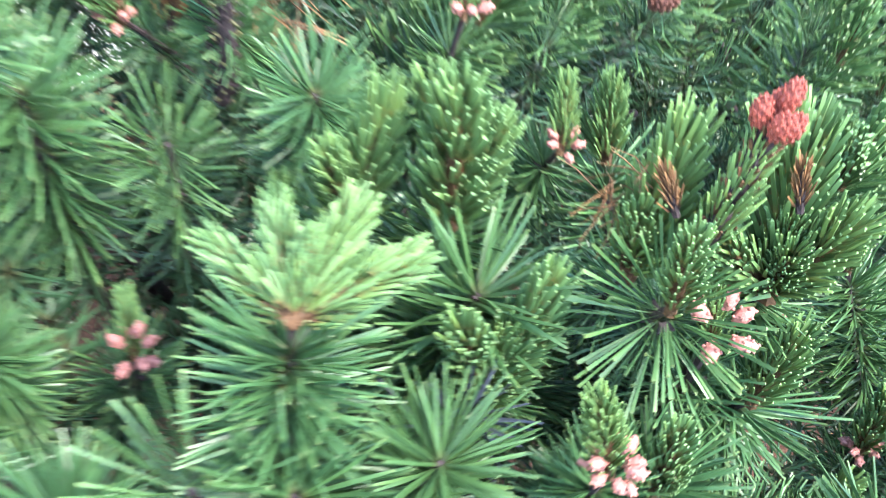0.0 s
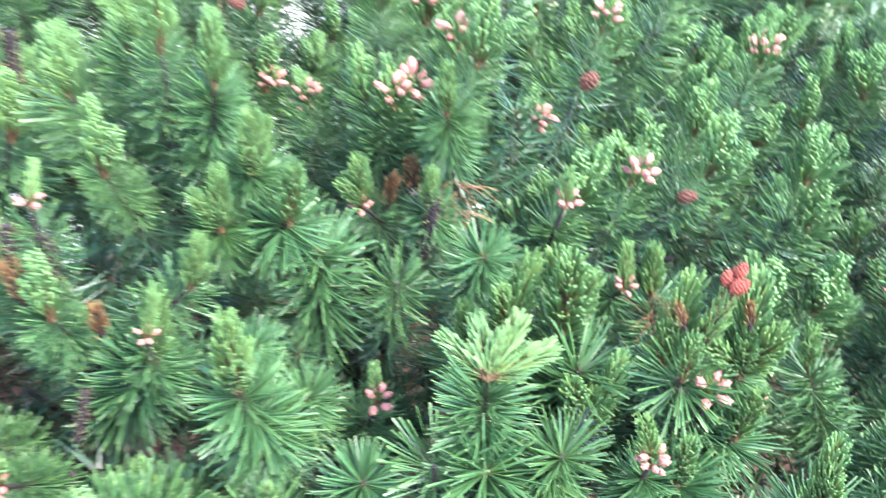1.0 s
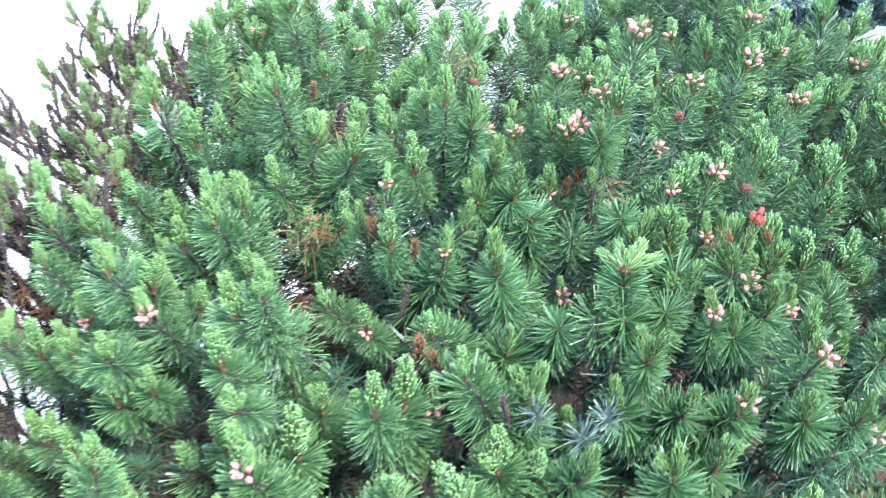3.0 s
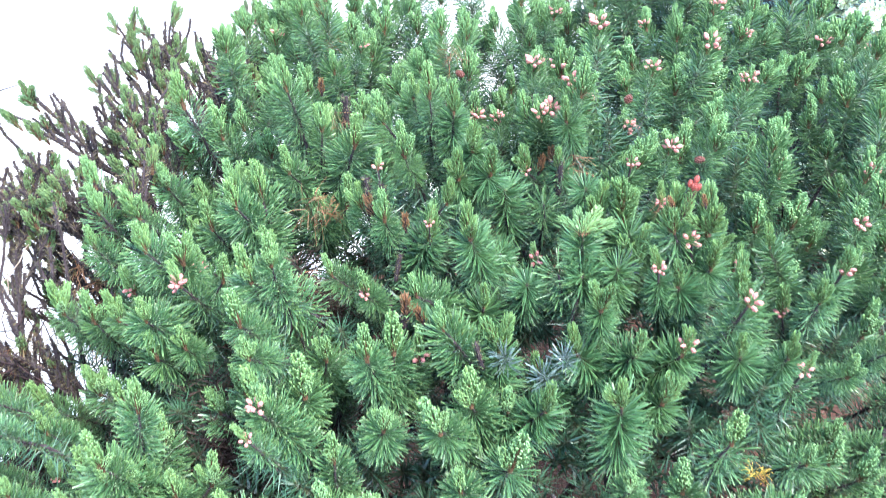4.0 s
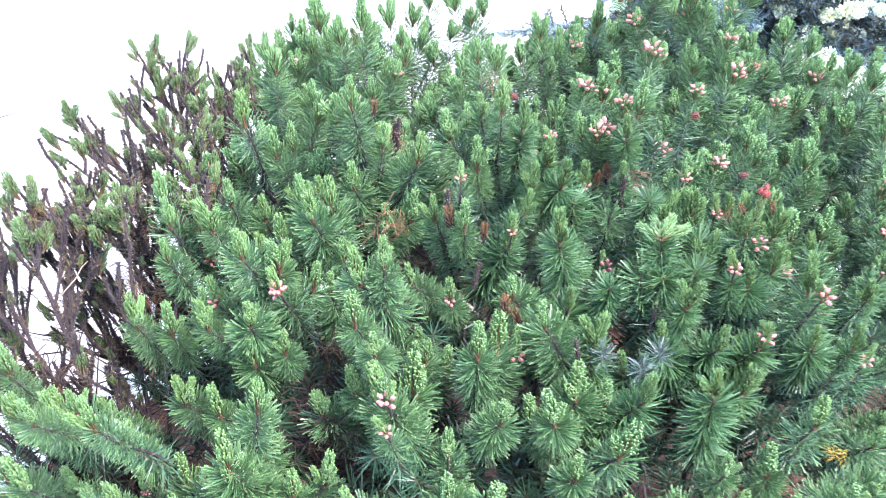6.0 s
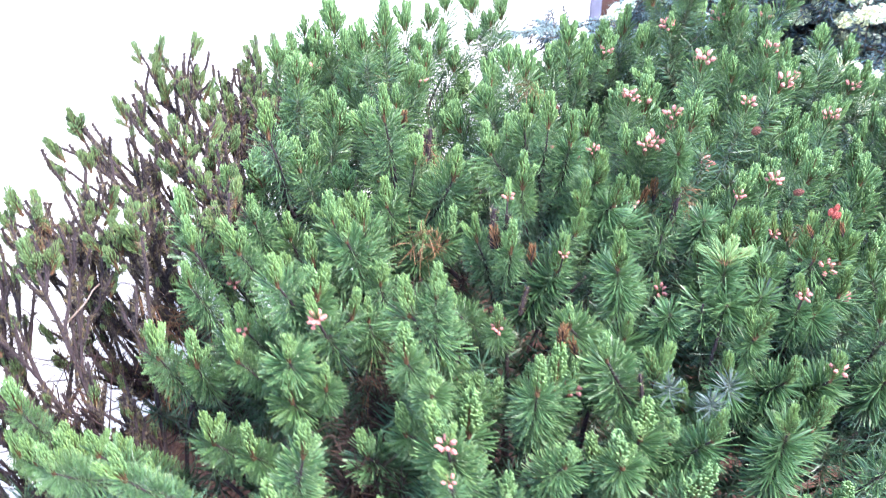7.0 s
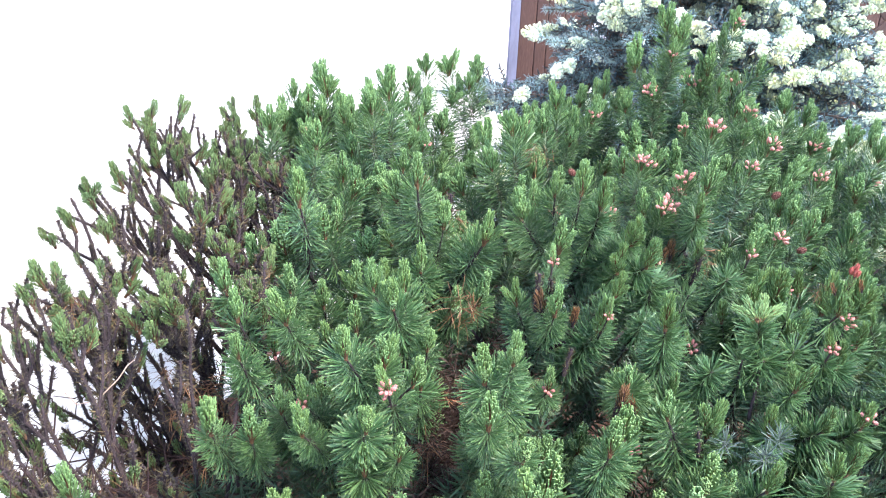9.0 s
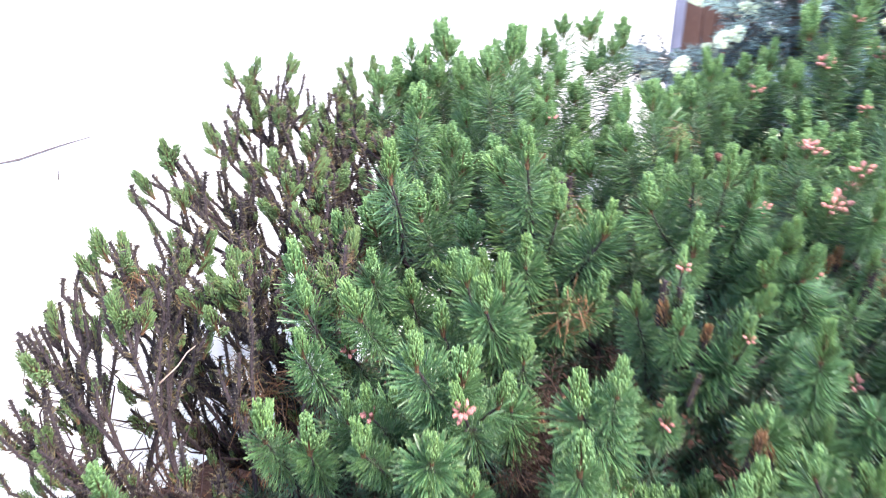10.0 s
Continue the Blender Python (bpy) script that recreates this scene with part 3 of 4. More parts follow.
MID_TUFTS = [Kind("needle_tuft", tuft_soup(340 + 14 * i, 0.039 + 0.0020 * i, 0.078 + 0.008 * i, 0.48 + 0.06 * i, 1.70, 0.0019, -1), M_OLD) for i in range(5)]
MID_CANDLES = [Kind("candle", candle_soup(140, 0.22 + 0.035 * i, 0.0170 + 0.0010 * i, segs=-1, girth=0.0056, width=0.0029), M_YOUNG, M_TWIG) for i in range(5)]
FAR_CANDLES = [Kind("candle", candle_soup(78, 0.19 + 0.03 * i, 0.0205, segs=-1, girth=0.0056, width=0.0035), M_YOUNG, M_TWIG) for i in range(4)]
POLLEN_CONE = pollen_cone_soup().mesh("pollen_cone", M_POLLEN, smooth=True)
POLLEN_SETS = [pollen_poses(n) for n in (5, 7, 10)]
PLAIN_CONE = Soup()
PLAIN_CONE.egg((0, 0, 0.004), (0, 0, 1), 0.0105, 0.0034)
POLLENS = [Kind("pollen_cones", pollen_soup(poses, PLAIN_CONE), M_POLLEN, smooth=True) for poses in POLLEN_SETS]
SMALL = [Kind("green_tip", candle_soup(66, 0.24 + 0.06 * i, 0.0185, 0.050, 0.05, -1, 0.0050, 0.0030), M_DULL, M_TWIG) for i in range(3)]
INNER = [Kind("needle_tuft", tuft_soup(84, 0.046, 0.11, 0.6, 1.8, 0.0028, 0), M_INNER_SHADE) for i in range(3)]
DEEP = [Kind("needle_tuft", tuft_soup(36, 0.048, 0.11, 0.7, 1.7, 0.0056, 0), M_INNER_SHADE) for i in range(2)]


def joined(name, placed, *mats):
    """One mesh out of many placed kinds, for what is too many to count."""
    s = Soup()
    for kind, m in placed:
        a = np.array(m)
        start = len(s.v)
        s.v.extend(map(tuple, kind.v @ a[:3, :3].T + a[:3, 3]))
        s.f.extend(tuple(start + k for k in q) for q in kind.soup.f)
        s.slot.extend(kind.soup.slot)
        s.along.extend(kind.soup.along)
    return s.mesh(name, *mats)


def grown_branches(tips, root, thick, rnd, reach=0.55, sag=0.6, flat=1.5):
    """A skeleton that reaches every tip: each tip forks off the nearest lower place of what stands already. Gives lists of places, each with its start radius."""
    nodes = [(root, 0.0)]
    out = []
    for tip in sorted(tips, key=lambda p: (p - root).length):
        best = min(nodes, key=lambda n: Vector((flat * (tip.x - n[0].x), flat * (tip.y - n[0].y), tip.z - n[0].z)).length + reach * n[1] + 6 * max(0.0, n[0].z - tip.z + 0.13))
        a = best[0]
        lift = Vector((0, 0, (tip - a).length * 0.16))
        side = Vector((rnd.gauss(0, 1), rnd.gauss(0, 1), rnd.gauss(0, 0.6))) * 0.022
        pts = []
        n = max(4, int((tip - a).length / 0.05))
        for i in range(n + 1):
            u = i / n
            pts.append(a.lerp(tip, u) - lift * (4 * u * (1 - u)) * sag + side * math.sin(math.pi * u) + Vector((rnd.gauss(0, 0.004), rnd.gauss(0, 0.004), 0)) * (0 < i < n))
        length = 0.0
        for i in range(1, n + 1):
            length += (pts[i] - pts[i - 1]).length
            if i < n - 1:
                nodes.append((pts[i], best[1] + length))
        r0 = max(0.0035, thick * (1 - (best[1] / 1.3)) * (0.55 + 0.45 * min(1, (tip - a).length / 0.5)))
        out.append((pts, r0))
    return out


def fanned_branches(tips, stools, thick, rnd):
    """Straight limbs that fan out and up from a few stools; each tip forks off at a sharp angle from what stands below it, or starts a limb. Gives lists of places, each with its start radius."""
    nodes, out = [(p, None, 0.0) for p in stools], []
    for tip in sorted(tips, key=lambda p: -min((p - q).length for q in stools)):
        best = None
        for place, way, run in nodes:
            gap = tip - place
            d = gap.length
            flat = max(0.0, 0.75 * gap.xy.length - gap.z)
            if way is None:
                cost = d * 0.48 + 1.2 * flat
            else:
                along = way.dot(gap) / max(d, 1e-6)
                if d < 0.07 or along < 0.80 or flat > 0.0:
                    continue
                cost = d * (1.0 + 4.0 * (1.0 - along))
            if best is None or cost < best[0]:
                best = (cost, place, way, run)
        _, a, way, run = best
        d = (tip - a).length
        straight = (tip - a).normalized()
        first = straight if way is None else (straight * 0.5 + way * 0.5).normalized()
        mid = a + first * (d * 0.5) - Vector((0, 0, 0.07 * d))
        n = max(3, int(d / 0.045))
        pts = []
        for i in range(n + 1):
            u = i / n
            pts.append(a * (1 - u) ** 2 + mid * (2 * u * (1 - u)) + tip * (u * u) + Vector((rnd.gauss(0, 0.003), rnd.gauss(0, 0.003), 0)) * (0 < i < n))
        for i in range(1, n):
            nodes.append((pts[i], (pts[i + 1] - pts[i - 1]).normalized(), run + d * i / n))
        out.append((pts, max(0.0032, thick * (1 - run / 1.0) * (0.5 + 0.5 * min(1.0, d / 0.5)))))
    return out


def branch_soup(pts, r0, r1=0.0032, pegs=0.0, rnd=random, live=0.0):
    s = Soup()
    n = len(pts) - 1
    s.tube(pts, [r0 + (r1 - r0) * (i / n) ** 0.8 for i in range(n + 1)], 6)
    if pegs:                                          # stubs of shed needles along the bare wood
        for i in range(n):
            a, b = Vector(pts[i]), Vector(pts[i + 1])
            t = (b - a).normalized()
            for _ in range(int((b - a).length * pegs)):
                w = t.orthogonal()
                w.rotate(Matrix.Rotation(rnd.uniform(0, 6.28), 3, t))
                s.needle(a.lerp(b, rnd.random()) + w * 0.002, w + t * 0.45, rnd.uniform(0.003, 0.007), 0.0026, segs=0, slot=1)
            if live and i >= n * 0.45:                # a few olive needles are left near the end
                for _ in range(int((b - a).length * live)):
                    w = t.orthogonal()
                    w.rotate(Matrix.Rotation(rnd.uniform(0, 6.28), 3, t))
                    s.needle(a.lerp(b, rnd.random()) + w * 0.002, w + t * 0.9, rnd.uniform(0.009, 0.017), 0.0022, segs=0, slot=2)
    return s


def build_pine():
    rnd = random.Random(7)
    pine = new("mugo_pine")
    pine.location = ROOT
    tagged(pine, "dense green mugo pine with pale new candles, half-bare beside the wall", "shrub")
    here = Matrix.Translation(-ROOT)

    # whorls: tips close together are candles of one shoot
    whorls = []
    for tip in TIPS:
        for w in whorls:
            if (w[0] - tip).length < 0.050:
                w.append(tip)
                break
        else:
            whorls.append([tip])
    # fill the crown between them
    taken = [w[0] for w in whorls] + [Vector(p) for p in ROSETTES + POLLEN] + [WHORL_NODE, WHORL_NODE + Vector((0.02, 0.03, 0))]
    for _ in range(16000):
        x, y = rnd.uniform(-1.15, 0.68), rnd.uniform(-0.42, 1.50)
        d2 = ((NET[:, 0] - x) ** 2 + (NET[:, 1] - y) ** 2).min()
        if d2 > 0.24 ** 2 or any((x - g[0]) ** 2 + (y - g[1]) ** 2 < g[2] ** 2 for g in GAPS):
            continue
        if abs((x + 0.24) / 0.95) ** 3.5 + abs((y - 0.54) / 0.99) ** 3.5 > 1.0 or (x < -1.0 and y > 0.04):
            continue
        if (x < -0.88 and 0.12 < y < 1.0) or (-0.455 < x < -0.31 and y > 1.06):
            continue
        if any((t.x - x) ** 2 + (t.y - y) ** 2 < 0.060 ** 2 for t in taken):
            continue
        tip = Vector((x, y, crown_height(x, y) - rnd.uniform(0.0, 0.03) - min(0.11, 9.0 * mound_offset(x, y).length_squared)))
        taken.append(tip)
        whorls.append([tip])
    plans = []                                        # node, axis, ends of its candles
    for tips in whorls:
        mid = sum(tips, Vector()) / len(tips)
        axis = (crown_axis(mid.x, mid.y) + mound_offset(mid.x, mid.y) * (4.5 if mid.x > -0.7 else 2.0)).normalized()
        rise = (axis * 0.45 + Vector((0, 0, 1.0))).normalized()
        length = rnd.uniform(0.050, 0.082)
        node = mid - rise * length
        ends = list(tips)
        for _ in range(rnd.choice((0, 1, 1, 2, 3, 4)) if mid.y < 0.5 and mid.x < 0.15 else rnd.choice((1, 2, 3, 3))):
            w = (rise + Vector((rnd.gauss(0, 0.36), rnd.gauss(0, 0.36), 0))).normalized()
            ends.append(node + w * length * (rnd.uniform(0.45, 0.85) if mid.y < 0.5 else rnd.uniform(0.7, 1.0)))
        plans.append((node, axis, ends, rnd.random() < (0.22 if mid.y > 0.4 and mid.x > -0.35 else 0.04)))
    plans += [(Vector(p), crown_axis(p[0], p[1]), [], False) for p in ROSETTES]
    for p in POLLEN:
        node = Vector(p) + Vector((0, -0.004, 0.002))
        plans.append((node, crown_axis(p[0], p[1]), [node + Vector((rnd.gauss(0, 0.012), 0.010 + rnd.gauss(0, 0.008), rnd.uniform(0.028, 0.05)))], True))
    plans.append((WHORL_NODE, Vector((0.02, 0.40, 1.0)).normalized(), [Vector(p) for p in WHORL_TIPS], False))
    plans.sort(key=lambda w: w[0].y)
    rest, inner = [], []
    for i, (node, axis, ends, pollen) in enumerate(plans):
        near = i < 300
        close = near and (node - Vector((0.05, 0.36, 0.75))).length < 0.38
        tuft = BROAD if node is WHORL_NODE else rnd.choice(FAR_TUFTS) if not near else rnd.choice(TUFTS if close else MID_TUFTS) if rnd.random() < (0.3 if pollen else 0.92) else rnd.choice(LOOSE)
        m = here @ on_axis(node, axis, rnd.uniform(0, 6.28), 0.95 if node is WHORL_NODE else rnd.uniform(0.70, 1.18) * (1.1 if node.y < 0.2 else 1.0) * (0.78 if node.x < -0.82 and node.y < 0.15 else 1.0))
        pieces = [(tuft, m @ Matrix.Translation((0, 0, -0.03)) @ Matrix.Scale(0.8, 4)) if pollen and near else (tuft, m @ Matrix.Translation((0, 0, -0.014))) if near and ends else (tuft, m)]
        for c in ends:
            pieces.append((rnd.choice(CANDLES if close else MID_CANDLES if near else FAR_CANDLES), here @ on_axis(node, c - node, rnd.uniform(0, 6.28), max(0.5, (c - node).length / 0.066))))
        if pollen:
            pieces.append((rnd.choice(POLLENS), m @ Matrix.Translation((0, 0, 0.005)) @ Matrix.Scale(0.95, 4) if near else m @ Matrix.Translation((0, -0.004, 0.018)) @ Matrix.Scale(1.3, 4)))
        if near:
            shoot = part("shoot", rnd.choice(STEMS), pine, m=m)
            for kind, pm in pieces:
                if kind in POLLENS:
                    for cm in POLLEN_SETS[POLLENS.index(kind)]:
                        part("pollen_cone", POLLEN_CONE, shoot, m=m.inverted() @ pm @ cm)
                else:
                    part(kind.mesh.name.split(".")[0], kind.mesh, shoot, m=m.inverted() @ pm)
        else:
            rest.extend(pieces)
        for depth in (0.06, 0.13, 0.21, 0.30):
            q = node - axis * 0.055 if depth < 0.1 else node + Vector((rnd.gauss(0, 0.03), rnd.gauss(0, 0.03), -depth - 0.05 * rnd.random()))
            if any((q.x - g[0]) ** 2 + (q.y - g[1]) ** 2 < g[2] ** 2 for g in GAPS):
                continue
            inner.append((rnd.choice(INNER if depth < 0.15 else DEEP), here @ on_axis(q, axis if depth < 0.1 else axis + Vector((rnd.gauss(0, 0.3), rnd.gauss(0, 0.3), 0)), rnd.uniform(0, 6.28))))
    for name, kinds, mats in (("far_needle_mass", FAR_TUFTS, (M_OLD,)), ("far_candle_mass", FAR_CANDLES, (M_YOUNG, M_TWIG)), ("far_pollen_mass", POLLENS, (M_POLLEN,))):
        chosen = [(k, m) for k, m in rest if k in kinds]
        if chosen:
            tagged(part(name, joined(name, chosen, *mats), pine), kind="stuff")
    tagged(part("inner_needle_mass", joined("inner_needle_mass", inner, M_INNER_SHADE), pine), kind="stuff")

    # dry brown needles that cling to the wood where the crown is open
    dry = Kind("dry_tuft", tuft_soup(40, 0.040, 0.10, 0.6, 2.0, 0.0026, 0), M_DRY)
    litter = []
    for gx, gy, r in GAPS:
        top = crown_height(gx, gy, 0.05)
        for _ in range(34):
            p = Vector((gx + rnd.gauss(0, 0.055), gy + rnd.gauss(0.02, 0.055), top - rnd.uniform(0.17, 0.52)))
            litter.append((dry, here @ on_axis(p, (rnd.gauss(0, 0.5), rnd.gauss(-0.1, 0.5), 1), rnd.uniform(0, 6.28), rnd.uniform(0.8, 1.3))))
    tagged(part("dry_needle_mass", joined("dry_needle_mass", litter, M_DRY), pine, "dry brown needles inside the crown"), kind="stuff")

    # wood inside the crown
    inside = [w[0] - Vector((0, 0, 0.22)) for w in whorls[::4]]
    for pts, r0 in grown_branches(inside, ROOT + Vector((0, 0, 0.05)), 0.022, rnd):
        part("branch", branch_soup([p - ROOT for p in pts], r0).mesh("branch", M_BARK, smooth=True), pine)

    # the half-dead side by the wall
    net = np.array(BARE_TIPS)

    def bare_top(x, y):
        near = 1 / ((net[:, 0] - x) ** 2 + (net[:, 1] - y) ** 2 + 0.002)
        return float((near * net[:, 2]).sum() / near.sum())

    bare = [Vector(p) for p in BARE_TIPS + LOW_BARE_TIPS]
    for _ in range(900):
        x, y = rnd.uniform(-1.31, -0.86), rnd.uniform(0.20, 1.30)
        if len(bare) > 190 or x < -1.27 + 0.45 * max(0.0, y - 0.95):
            continue
        q = Vector((x, y, bare_top(x, y) - abs(rnd.gauss(0.0, 0.07)) - 0.9 * max(0.0, -1.20 - x)))
        if all((q - b).length > 0.042 for b in bare):
            bare.append(q)
    for _ in range(85):                               # lower ones, in front of the wall
        x, y = rnd.uniform(-1.34, -1.00), rnd.uniform(0.06, 0.50)
        bare.append(Vector((x, y, rnd.uniform(0.24, 0.62) + 0.25 * (y - 0.3))))
    limbs = fanned_branches(bare, [Vector(p) for p in ((-0.88, 0.30, 0.02), (-0.92, 0.20, 0.00), (-0.96, 0.12, 0.04), (-0.86, 0.42, 0.05), (-0.90, 0.52, 0.02), (-0.94, 0.62, 0.10), (-0.90, 0.76, 0.12), (-0.96, 0.88, 0.18), (-0.94, 1.02, 0.26))], 0.0078, rnd)
    for pts, r0 in limbs:
        part("branch", branch_soup([p - ROOT for p in pts], r0, 0.0026, 640, rnd, 220).mesh("branch", M_BARK, M_PEG, M_STUB), pine)
        tip, way = pts[-1], ((pts[-1] - pts[-2]).normalized() + Vector((0, 0, 0.7))).normalized()
        depth = bare_top(tip.x, tip.y) - tip.z
        for j in range(rnd.choice((2, 3, 3, 4)) if depth < 0.06 else rnd.choice((1, 2, 2)) if tip.x < -1.25 else rnd.choice((0, 0, 1, 1))):
            w = way + Vector((rnd.gauss(0, 0.38), rnd.gauss(0, 0.38), 0)) * (j > 0)
            part("green_tip", rnd.choice(SMALL).mesh, pine, m=here @ on_axis(tip - way * (0.034 + 0.012 * j), w, rnd.uniform(0, 6.28), rnd.uniform(0.7, 1.05)))
    # side twiglets all along the limbs, scaly and dark, some of them green at the end
    for pts, _ in limbs:
        for _ in range(4):
            k = rnd.randrange(1, len(pts))
            p = pts[k]
            w = ((pts[k] - pts[k - 1]).normalized() + Vector((rnd.gauss(0, 0.4), rnd.gauss(0, 0.4), 0.5))).normalized()
            L = rnd.uniform(0.035, 0.085)
            if p.z + L > bare_top(p.x, p.y) - 0.02:
                continue
            bow = Vector((rnd.gauss(0, 0.006), rnd.gauss(0, 0.006), 0))
            part("branch", branch_soup([p - ROOT + w * (L * u) + bow * (4 * u * (1 - u)) + Vector((0, 0, 0.02 * u * u)) for u in (0, 0.5, 1.0)], 0.0034, 0.0026, 900, rnd, 300).mesh("branch", M_BARK, M_PEG, M_STUB), pine)
            if rnd.random() < 0.34:
                part("green_tip", rnd.choice(SMALL).mesh, pine, m=here @ on_axis(p + w * (L - 0.012), w + Vector((0, 0, 0.5)), rnd.uniform(0, 6.28), rnd.uniform(0.4, 0.7)))
    # the thicket of bare upright rods next to the living crown
    forks = [p for pts, _ in limbs for p in pts[1:-2] if p.z < 0.66 and p.y > 0.3]
    for _ in range(150):
        p = rnd.choice(forks)
        L = min(rnd.uniform(0.12, 0.26), bare_top(p.x, p.y) - 0.07 - p.z)
        if L < 0.05:
            continue
        w = Vector((rnd.gauss(-0.15, 0.25), rnd.gauss(0, 0.25), 1.0)).normalized()
        side = Vector((rnd.gauss(0, 0.012), rnd.gauss(0, 0.012), 0))
        part("branch", branch_soup([p - ROOT + w * (L * k) + side * (4 * k * (1 - k)) for k in (0, 0.3, 0.65, 1.0)], 0.0040, 0.0028, 900, rnd, 260).mesh("branch", M_BARK, M_PEG, M_STUB), pine)
    # thin dead twiglets in the shade of the bare limbs
    low = [p for pts, _ in limbs for p in pts[1:] if p.z < 0.52]
    for _ in range(330):
        p = rnd.choice(low)
        w = Vector((rnd.gauss(-0.5, 0.5), rnd.gauss(-0.1, 0.5), rnd.gauss(0.5, 0.5))).normalized()
        L, bend = rnd.uniform(0.06, 0.15), Vector((rnd.gauss(0, 0.02), rnd.gauss(0, 0.02), rnd.gauss(0, 0.02)))
        part("branch", branch_soup([p - ROOT + w * (L * k) + bend * (4 * k * (1 - k)) for k in (0, 0.33, 0.66, 1.0)], rnd.uniform(0.0012, 0.0026), 0.0009).mesh("branch", M_RUST), pine)

    # withered tufts, orange-brown and hanging
    withered = [withered_soup(30, 0.040).mesh("dead_tuft", M_DEAD) for _ in range(3)]
    for x, y, z, size in ((-0.522, 0.350, 0.745, 1.15), (-0.500, 0.365, 0.725, 0.9), (-1.057, 0.350, 0.590, 1.1), (-1.182, 0.350, 0.690, 0.8), (-0.067, 0.470, 0.810, 1.0), (-0.734, 0.95, 0.885, 0.9),
                          (-1.147, 0.20, 0.44, 1.1), (-1.209, 0.30, 0.745, 0.9), (-0.58, 0.12, 0.60, 1.1), (-0.55, 0.24, 0.62, 1.2), (-0.36, 0.75, 0.92, 0.8), (-0.55, 0.55, 0.84, 0.8),
                          (0.110, 0.312, 0.800, 0.55), (-1.00, 0.29, 0.60, 1.5), (-0.97, 0.31, 0.56, 1.4), (-1.02, 0.27, 0.54, 1.3), (-0.96, 0.26, 0.50, 1.4), (-1.13, 0.12, 0.32, 1.3), (-1.17, 0.09, 0.28, 1.2), (-1.02, 0.30, 0.40, 1.2), (-0.95, 0.22, 0.36, 1.1), (-1.10, 0.40, 0.32, 1.2)):
        part("dead_tuft", rnd.choice(withered), pine, "withered orange-brown needles", here @ on_axis((x, y, z), (rnd.gauss(0, 0.3), rnd.gauss(-0.3, 0.3), 1), rnd.uniform(0, 6.28), size))
    yellow = withered_soup(22, 0.034).mesh("dead_tuft", M_YELLOW)
    for x, y, z in ((0.270, 0.060, 0.492), (0.285, 0.066, 0.484)):
        part("dead_tuft", yellow, pine, "bright yellow dying needles", here @ on_axis((x, y, z), (0.3, -0.6, 1), rnd.uniform(0, 6.28), 0.55))

    # a blackened tuft, and bleached grey ones
    for kind_mat, name, spots in ((M_BLACK, "blackened wet needles", ((0.052, 0.270, 0.705),)), (M_GREY, "bleached grey needles", ((-0.110, 0.075, 0.635), (-0.050, 0.060, 0.622), (-0.020, 0.085, 0.640)))):
        mesh = tuft_soup(40, 0.029, 0.03, 0.3, 1.5, 0.0017).mesh("dead_tuft", kind_mat)
        for spot in spots:
            part("dead_tuft", mesh, pine, name, here @ on_axis(spot, (rnd.gauss(0, 0.4), -0.5, 1), rnd.uniform(0, 6.28)))
    # candles that withered brown
    brown = candle_soup(60, 0.5, 0.014, 0.05).mesh("withered_candle", M_DEAD, M_BARK)
    for x, y, z in ((-0.275, 0.112, 0.715), (-0.250, 0.120, 0.700), (-0.330, 0.300, 0.770), (-0.385, 0.305, 0.790), (-0.135, 0.515, 0.800), (-0.110, 0.530, 0.810), (-0.60, 0.62, 0.90), (-0.70, 0.90, 0.98)):
        part("withered_candle", brown, pine, "withered brown candle", here @ on_axis((x, y, z - 0.05), (rnd.gauss(0, 0.2), -0.2, 1), rnd.uniform(0, 6.28), rnd.uniform(0.8, 1.1)))

    # spent shoots: scaly dark stems that have lost their needles
    spent = spent_soup(0.075).mesh("spent_shoot", M_BARK, M_STUB)
    for x, y, z, size in ((-0.333, 0.268, 0.690, 0.7), (-0.395, 0.302, 0.815, 1.0), (-0.372, 0.315, 0.800, 0.8), (-0.080, 0.430, 0.815, 1.0), (-0.100, 0.455, 0.800, 0.8), (-0.273, 0.113, 0.700, 0.8),
                          (-0.545, 0.615, 0.850, 1.1), (-0.560, 0.640, 0.830, 1.0), (-0.120, 0.60, 0.87, 0.8), (-0.155, 0.080, 0.650, 0.7)):
        part("spent_shoot", spent, pine, "scaly dark stem without needles", here @ on_axis((x, y, z), (rnd.gauss(0, 0.12), rnd.gauss(-0.1, 0.12), 1), rnd.uniform(0, 6.28), size))

    # red young cones on their stalk, and older brown ones
    stalk = Soup()
    stalk.tube([(0.0, 0, -0.055), (0, 0, -0.02), (0, 0, 0.0)], [0.0042, 0.0048, 0.004], 7)
    for i in range(60):
        stalk.needle(Vector((0, 0, -0.052 + 0.05 * i / 60)) + ways(1.57, i * 2.4) * 0.004, ways(0.6, i * 2.4), 0.005, 0.0026, segs=1, slot=1)
    top = Vector((0.150, 0.304, 0.838))
    lean = Vector((0.25, 0.1, 1.0)).normalized()
    part("stalk", stalk.mesh("stalk", M_BARK, M_TWIG), pine, "scaly brown stalk", here @ on_axis(top, lean))
    part("candle", CANDLES[2].mesh, pine, m=here @ on_axis(top - lean * 0.060, lean, 0.4, 0.85))
    for i in range(5):
        w = ways(0.22 if i else 0.05, i * 1.57)
        part("cone", cone_soup().mesh("cone", M_RED), pine, "small bright red young cone", here @ on_axis(top, lean) @ on_axis(ways(1.57, i * 1.57) * (0.0054 if i else 0.0) + Vector((0, 0, -0.003 - 0.001 * i if i else 0.004)), w, i * 1.3, 0.76))
